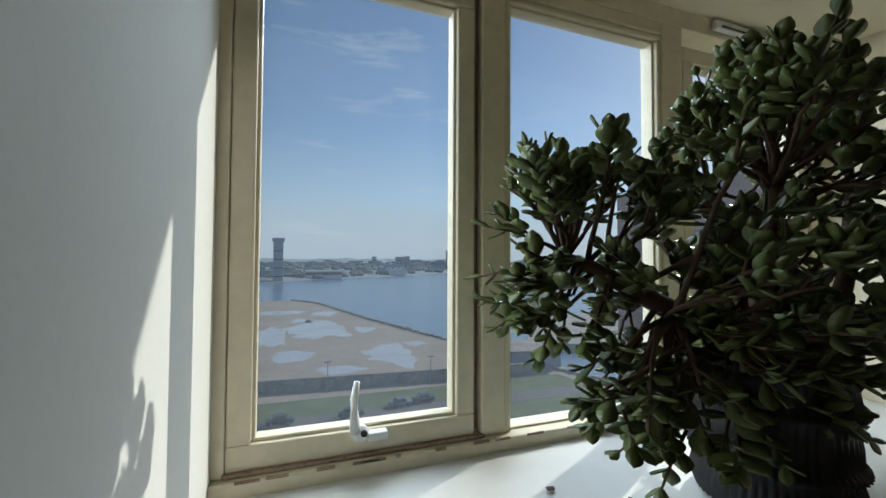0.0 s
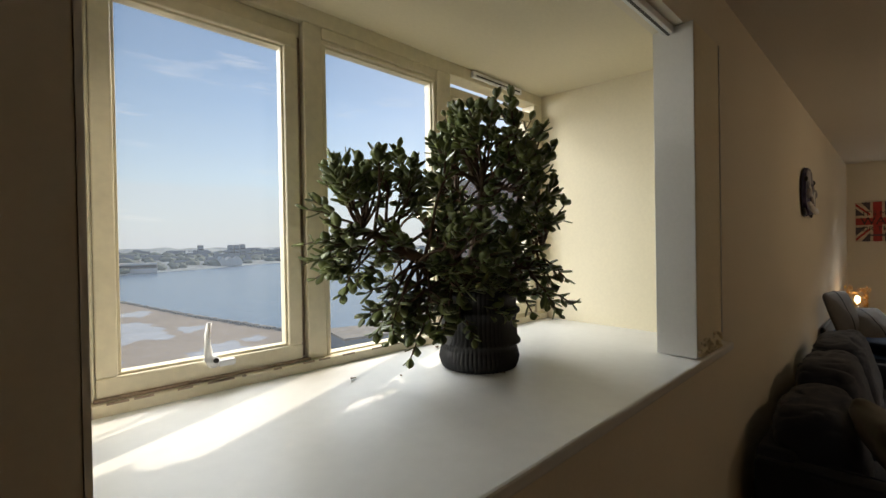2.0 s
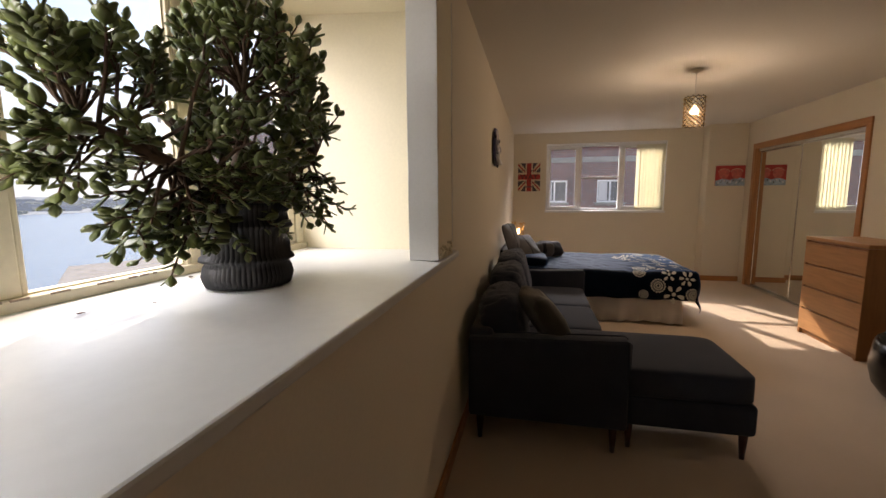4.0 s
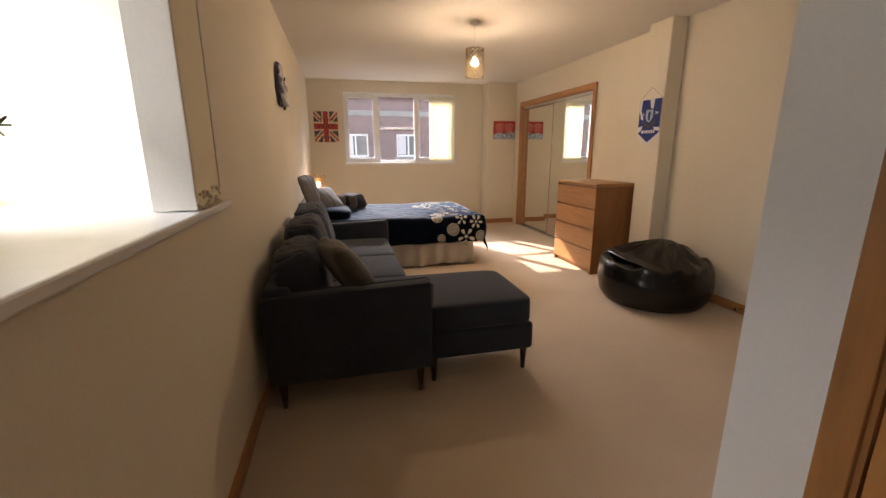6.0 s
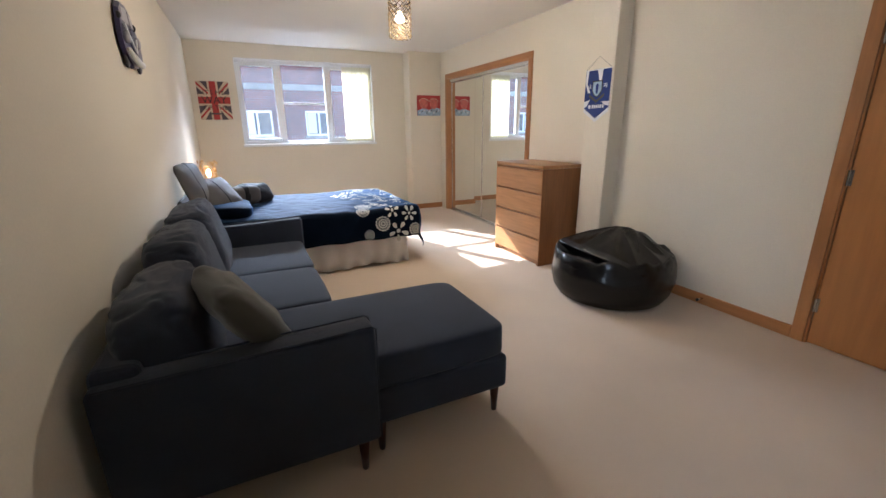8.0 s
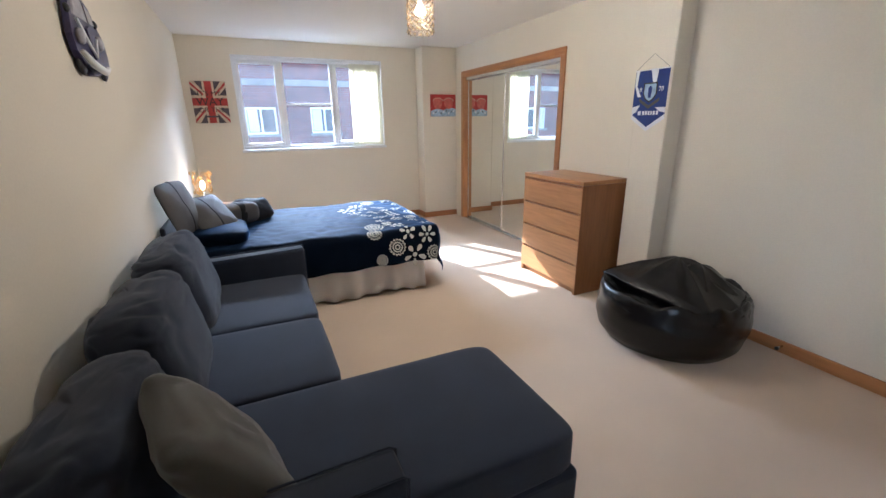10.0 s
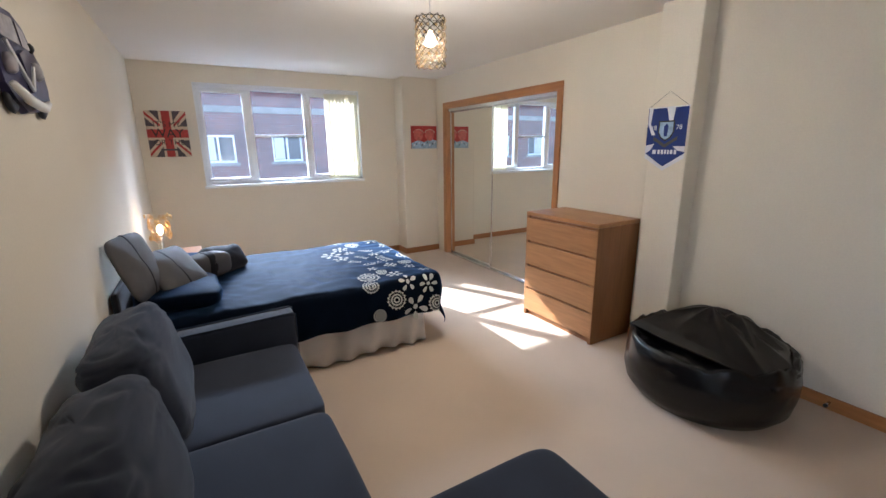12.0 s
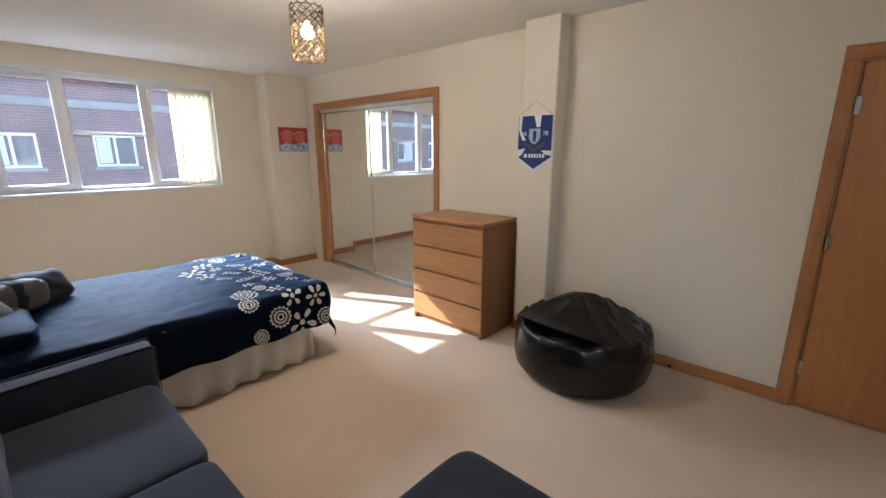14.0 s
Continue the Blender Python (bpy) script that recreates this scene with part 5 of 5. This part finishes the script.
part("coping", slab([(-150, 103.9), (60, 83.9), (60, 84.6), (-150, 104.6)], GZ + 2.3, GZ + 2.45), STONE, yw)


def blot(cx, cy, rx, ry, seed, z):
    pts = []
    for i in range(48):
        a = i * math.tau / 48
        k = 1 + 0.45 * noise.fractal(Vector((math.cos(a) * 1.6 + seed, math.sin(a) * 1.6, seed)), 0.6, 2.0, 4)
        pts.append((cx + rx * k * math.cos(a), cy + ry * k * math.sin(a)))
    return slab(pts, z, z + 0.02)


for i, (x, y, rx, ry) in enumerate(((14, 168, 12, 20), (30, 116, 8, 12), (-3, 155, 6, 18), (20, 215, 6, 10), (0, 225, 12, 9), (3, 122, 5, 7), (30, 160, 4, 6), (41, 128, 3, 4), (15, 103, 6, 4), (8, 190, 4, 7))):
    structure("ground_puddle", blot(x, y, rx, ry, i * 3.7, GZ), PUDDLE, "pale puddle drying on concrete", "puddle")
bank = bmesh.new()
bp = random.Random(5)
for i in range(140):
    f = i / 139
    ks = [Vector(p_) for p_ in ((5, 290, 0), (19, 267, 0), (36, 188, 0), (53, 126, 0), (68, 72, 0))]
    k_ = min(3, int(f * 4))
    q = ks[k_].lerp(ks[k_ + 1], f * 4 - k_)
    s_ = bp.uniform(0.5, 1.1)
    box(q.x - s_ + 0.5, q.x + s_ + 0.5, q.y - s_, q.y + s_, GZ - 0.5, GZ + 0.3 + 0.6 * bp.random(), 0.2, bank, 1)
rocks = tagged(part("bank_rocks", bank, STONE), "row of rough stones along the river edge", "rocks", "", "stuff")


def lamp_post(x, y):
    t = thing("street_lamp", (x, y, GZ), "thin grey street lamp at the yard wall", "street lamp", "yard lamps")
    part("pole", tube([(x, y, GZ), (x, y, GZ + 6)], [0.12, 0.07], 8), HAZEWALL, t)
    part("lamp_head", box(x - 0.7, x + 0.7, y - 0.15, y + 0.15, GZ + 5.95, GZ + 6.15, 0.04), HAZEWALL, t)


lamp_post(9.7, 86.5)
lamp_post(31, 84.3)
TINTED = material("dark_car_glass", (0.02, 0.025, 0.03), 0.08, var=0.1, bump=0.0)


def car(x, y, ang, paint, label):
    """A parked car with cabin, glass and wheels."""
    t = thing("parked_car", (x, y, GZ + 0.05), label, "car", "cars on the road")
    m = pose(x, y, GZ + 0.08, 0, 0, ang)
    b = part("body", moved(box(-2.1, 2.1, -0.88, 0.88, 0.3, 0.85, 0.15, seg=3), m), paint, t, "", True)
    cab = box(-1.2, 1.1, -0.78, 0.78, 0.8, 1.42, 0.05)
    for v in cab.verts:
        if v.co.z > 1.1:
            v.co.x *= 0.72
            v.co.y *= 0.86
    part("cabin_glass", moved(cab, m), TINTED, b)
    part("roof", moved(box(-0.82, 0.74, -0.64, 0.64, 1.40, 1.46, 0.02), m), paint, b)
    for wx in (-1.3, 1.3):
        for wy in (-0.82, 0.82):
            w_ = part("wheel", moved(tube([(wx, wy - 0.1, 0.32), (wx, wy + 0.1, 0.32)], [0.32, 0.32], 16), m), BLACK, t)
            part("rim", moved(tube([(wx, wy - 0.105, 0.32), (wx, wy + 0.105, 0.32)], [0.19, 0.19], 12), m), CHROME, w_)


DKP = material("dark_car_paint", (0.03, 0.04, 0.05), 0.2, fine=2, coarse=1, var=0.1, bump=0)
GRP = material("grey_car_paint", (0.16, 0.18, 0.20), 0.2, fine=2, coarse=1, var=0.1, bump=0)
car(1.0, 72.2, -1, DKP, "dark parked car on the access road")
car(12.2, 71.6, -1, DKP, "dark parked car on the access road")
car(21.5, 73.8, -1, GRP, "grey parked car beside the yard wall")
car(26.2, 74.6, -1, DKP, "dark parked car beside the yard wall")

# quay and shed
structure("ground_quay", slab([(72, 112), (112, 92), (160, 150), (120, 172)], GZ - 3, GZ + 1.2), STONE, "stone quay running into the river", "quay")
shed = thing("quay_shed", (52, 96, GZ), "long dark shed on the quay", "building")
part("wall", slab([(50, 90), (66, 86), (66, 100), (52, 104)], GZ, GZ + 4), HAZEWALL, shed)
part("roof", slab([(49.5, 89.5), (66.5, 85.5), (66.5, 100.5), (51.5, 104.5)], GZ + 4, GZ + 4.5), STONE, shed)

# far bank with rising land
def shore_line(x):
    return 555 + 0.84 * max(0, x + 16) if x < 350 else 862 + 0.15 * (x - 350)


def far_bank():
    bm = bmesh.new()
    nx, ny = 160, 10
    g = []
    for i in range(nx + 1):
        row = []
        x = -700 + 3200 * i / nx
        for j in range(ny + 1):
            f = j / ny
            y0 = shore_line(x)
            y = y0 + 18 * noise.noise(Vector((x * 0.01, 0, 0))) + f * 700
            z = GZ - 1.3 + min(1, f * 8) * 2.5 + f * (30 + 12 * noise.fractal(Vector((x * 0.006, f * 2, 1)), 0.8, 2, 4))
            row.append(bm.verts.new((x, y, z)))
        g.append(row)
    for a, b in zip(g, g[1:]):
        for j in range(ny):
            bm.faces.new((a[j], b[j], b[j + 1], a[j + 1]))
    return bm


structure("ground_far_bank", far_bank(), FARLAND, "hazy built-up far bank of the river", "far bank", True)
fr = random.Random(8)
wood_ = bmesh.new()
for i in range(1000):
    x = fr.uniform(-300, 1800)
    y = shore_line(x) + fr.uniform(20, 420)
    r = fr.uniform(4, 9)
    bmesh.ops.create_icosphere(wood_, subdivisions=1, radius=1, matrix=Matrix.Translation((x, y, GZ + 2 + (y - shore_line(x)) * 0.042)) @ Matrix.Diagonal((r * 1.6, r, r * fr.uniform(0.6, 1.0), 1)))
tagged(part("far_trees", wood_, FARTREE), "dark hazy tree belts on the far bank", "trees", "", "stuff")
far_homes = bmesh.new()
for i in range(260):
    x = fr.uniform(-300, 1800)
    y = shore_line(x) + fr.uniform(40, 500)
    w_, h_ = fr.uniform(6, 20), fr.uniform(7, 12)
    z = GZ + (y - shore_line(x)) * 0.04
    box(x - w_, x + w_, y, y + 8, z, z + h_, 0, far_homes)
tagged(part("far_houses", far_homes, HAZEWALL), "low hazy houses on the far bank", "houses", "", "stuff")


def far_block(name, label, x, y, w_, d_, top, mat, crown=0.0):
    t = thing(name, (x, y, GZ), label, "building", "far buildings")
    part("wall", box(x - w_ / 2, x + w_ / 2, y - d_ / 2, y + d_ / 2, GZ - 1, top, 0.2), mat, t)
    part("roof", box(x - w_ / 2 - crown, x + w_ / 2 + crown, y - d_ / 2 - crown, y + d_ / 2 + crown, top, top + max(0.6, crown * 3), 0.2), mat, t)
    for k in range(4):
        z = GZ + 5 + (top - GZ - 7) * k / 4
        part("window_band", box(x - w_ / 2 + 0.5, x + w_ / 2 - 0.5, y - d_ / 2 - 0.08, y - d_ / 2, z, z + 1.2), TINTED, t)


far_block("vent_tower", "tall dark concrete tower on the far bank", -9, 577, 12, 12, 26.0, HAZEWALL, 1.5)
for x, tp in ((206, 11.5), (266, 11.5), (279, 11.8), (292, 13)):
    far_block("tower_block", "hazy tower block on the far skyline", x, 1024, 10, 10, tp, HAZEWALL)
for x, tp in ((472, 34), (442, 32), (1900, 22)):
    far_block("tower_block", "hazy tower block on the far skyline", x, 1100, 22, 14, tp, HAZEWALL)
far_block("warehouse", "long pale warehouse on the far bank", 53, 640, 52, 20, GZ + 11, PALEWALL)
gab = thing("gabled_shed", (192, 745, GZ), "white shed with three gables on the far bank", "building")
for i in range(3):
    bm = bmesh.new()
    x = 174 + i * 12
    pr_ = [(x, GZ), (x + 12, GZ), (x + 12, GZ + 9), (x + 6, GZ + 15), (x, GZ + 9)]
    a_, b_ = [bm.verts.new((p_[0], 738, p_[1])) for p_ in pr_], [bm.verts.new((p_[0], 760, p_[1])) for p_ in pr_]
    bm.faces.new(a_)
    bm.faces.new(b_[::-1])
    for k in range(5):
        bm.faces.new((a_[k], b_[k], b_[(k + 1) % 5], a_[(k + 1) % 5]))
    part("gable", bm, PALEWALL, gab)

# ---- brick building across the lane ----
def brick_material():
    m = bpy.data.materials.new("red_brickwork")
    m.use_nodes = True
    n, l = m.node_tree.nodes, m.node_tree.links
    b = n["Principled BSDF"]
    b.inputs["Roughness"].default_value = 0.85
    t, p_, k, z, x = (n.new("ShaderNode" + q) for q in ("TexCoord", "Mapping", "TexBrick", "TexNoise", "Mix"))
    p_.inputs["Rotation"].default_value = (0, radians(90), radians(90))
    k.inputs["Scale"].default_value = 1.0
    k.inputs["Brick Width"].default_value, k.inputs["Row Height"].default_value, k.inputs["Mortar Size"].default_value = 0.225, 0.075, 0.008
    k.inputs["Color1"].default_value, k.inputs["Color2"].default_value, k.inputs["Mortar"].default_value = (0.30, 0.095, 0.065, 1), (0.22, 0.075, 0.06, 1), (0.26, 0.20, 0.17, 1)
    z.inputs["Scale"].default_value, z.inputs["Detail"].default_value = 0.9, 6
    x.data_type, x.blend_type = "RGBA", "MULTIPLY"
    x.inputs[0].default_value = 0.8
    l.new(t.outputs["Object"], p_.inputs[0])
    l.new(p_.outputs[0], k.inputs[0])
    l.new(t.outputs["Object"], z.inputs[0])
    l.new(k.outputs[0], x.inputs[6])
    l.new(z.outputs[0], x.inputs[7])
    l.new(x.outputs[2], b.inputs["Base Color"])
    return m


BRICKWORK = brick_material()
OX, OT = 19.0, 5.2
nb = thing("brick_building", (OX + 4, 0, GZ), "red brick building across the lane with small windows", "building")
fw = bmesh.new()
wy = [-3.3 - 2.15 * i for i in range(-7, 8)]
zs = [(1.15, 2.05)]
edges = [-22.0] + sorted([v for y in wy for v in (y - 0.50, y + 0.50)]) + [18.0]
box(OX, OX + 8, edges[0], edges[-1], GZ, 1.15, 0, fw)
box(OX, OX + 8, edges[0], edges[-1], 2.05, OT, 0, fw)
for a, b in zip(edges[::2], edges[1::2]):
    box(OX, OX + 8, a, b, 1.15, 2.05, 0, fw)
part("wall", fw, BRICKWORK, nb)
part("parapet", box(OX - 0.12, OX + 8.1, -22.1, 18.1, OT, OT + 0.25, 0.02), STONE, nb)
part("string_course", box(OX - 0.06, OX, -22, 18, 2.75, 2.95, 0.01), STONE, nb)
for y in wy:
    wdw = part("window", box(OX + 0.10, OX + 0.14, y - 0.50, y + 0.50, 1.15, 2.05), TINTED, nb)
    for a, b, c, d in ((y - 0.50, y + 0.50, 1.15, 1.22), (y - 0.50, y + 0.50, 1.98, 2.05), (y - 0.50, y - 0.44, 1.22, 1.98), (y + 0.44, y + 0.50, 1.22, 1.98), (y - 0.03, y + 0.03, 1.22, 1.98)):
        part("frame", box(OX + 0.05, OX + 0.10, a, b, c, d), UPVC, wdw)
    part("curtain", box(OX + 0.085, OX + 0.098, y + 0.10, y + 0.42, 1.24, 1.97), PALEWALL, wdw)
    part("sill", box(OX - 0.08, OX + 0.05, y - 0.58, y + 0.58, 1.06, 1.15, 0.01), STONE, nb)
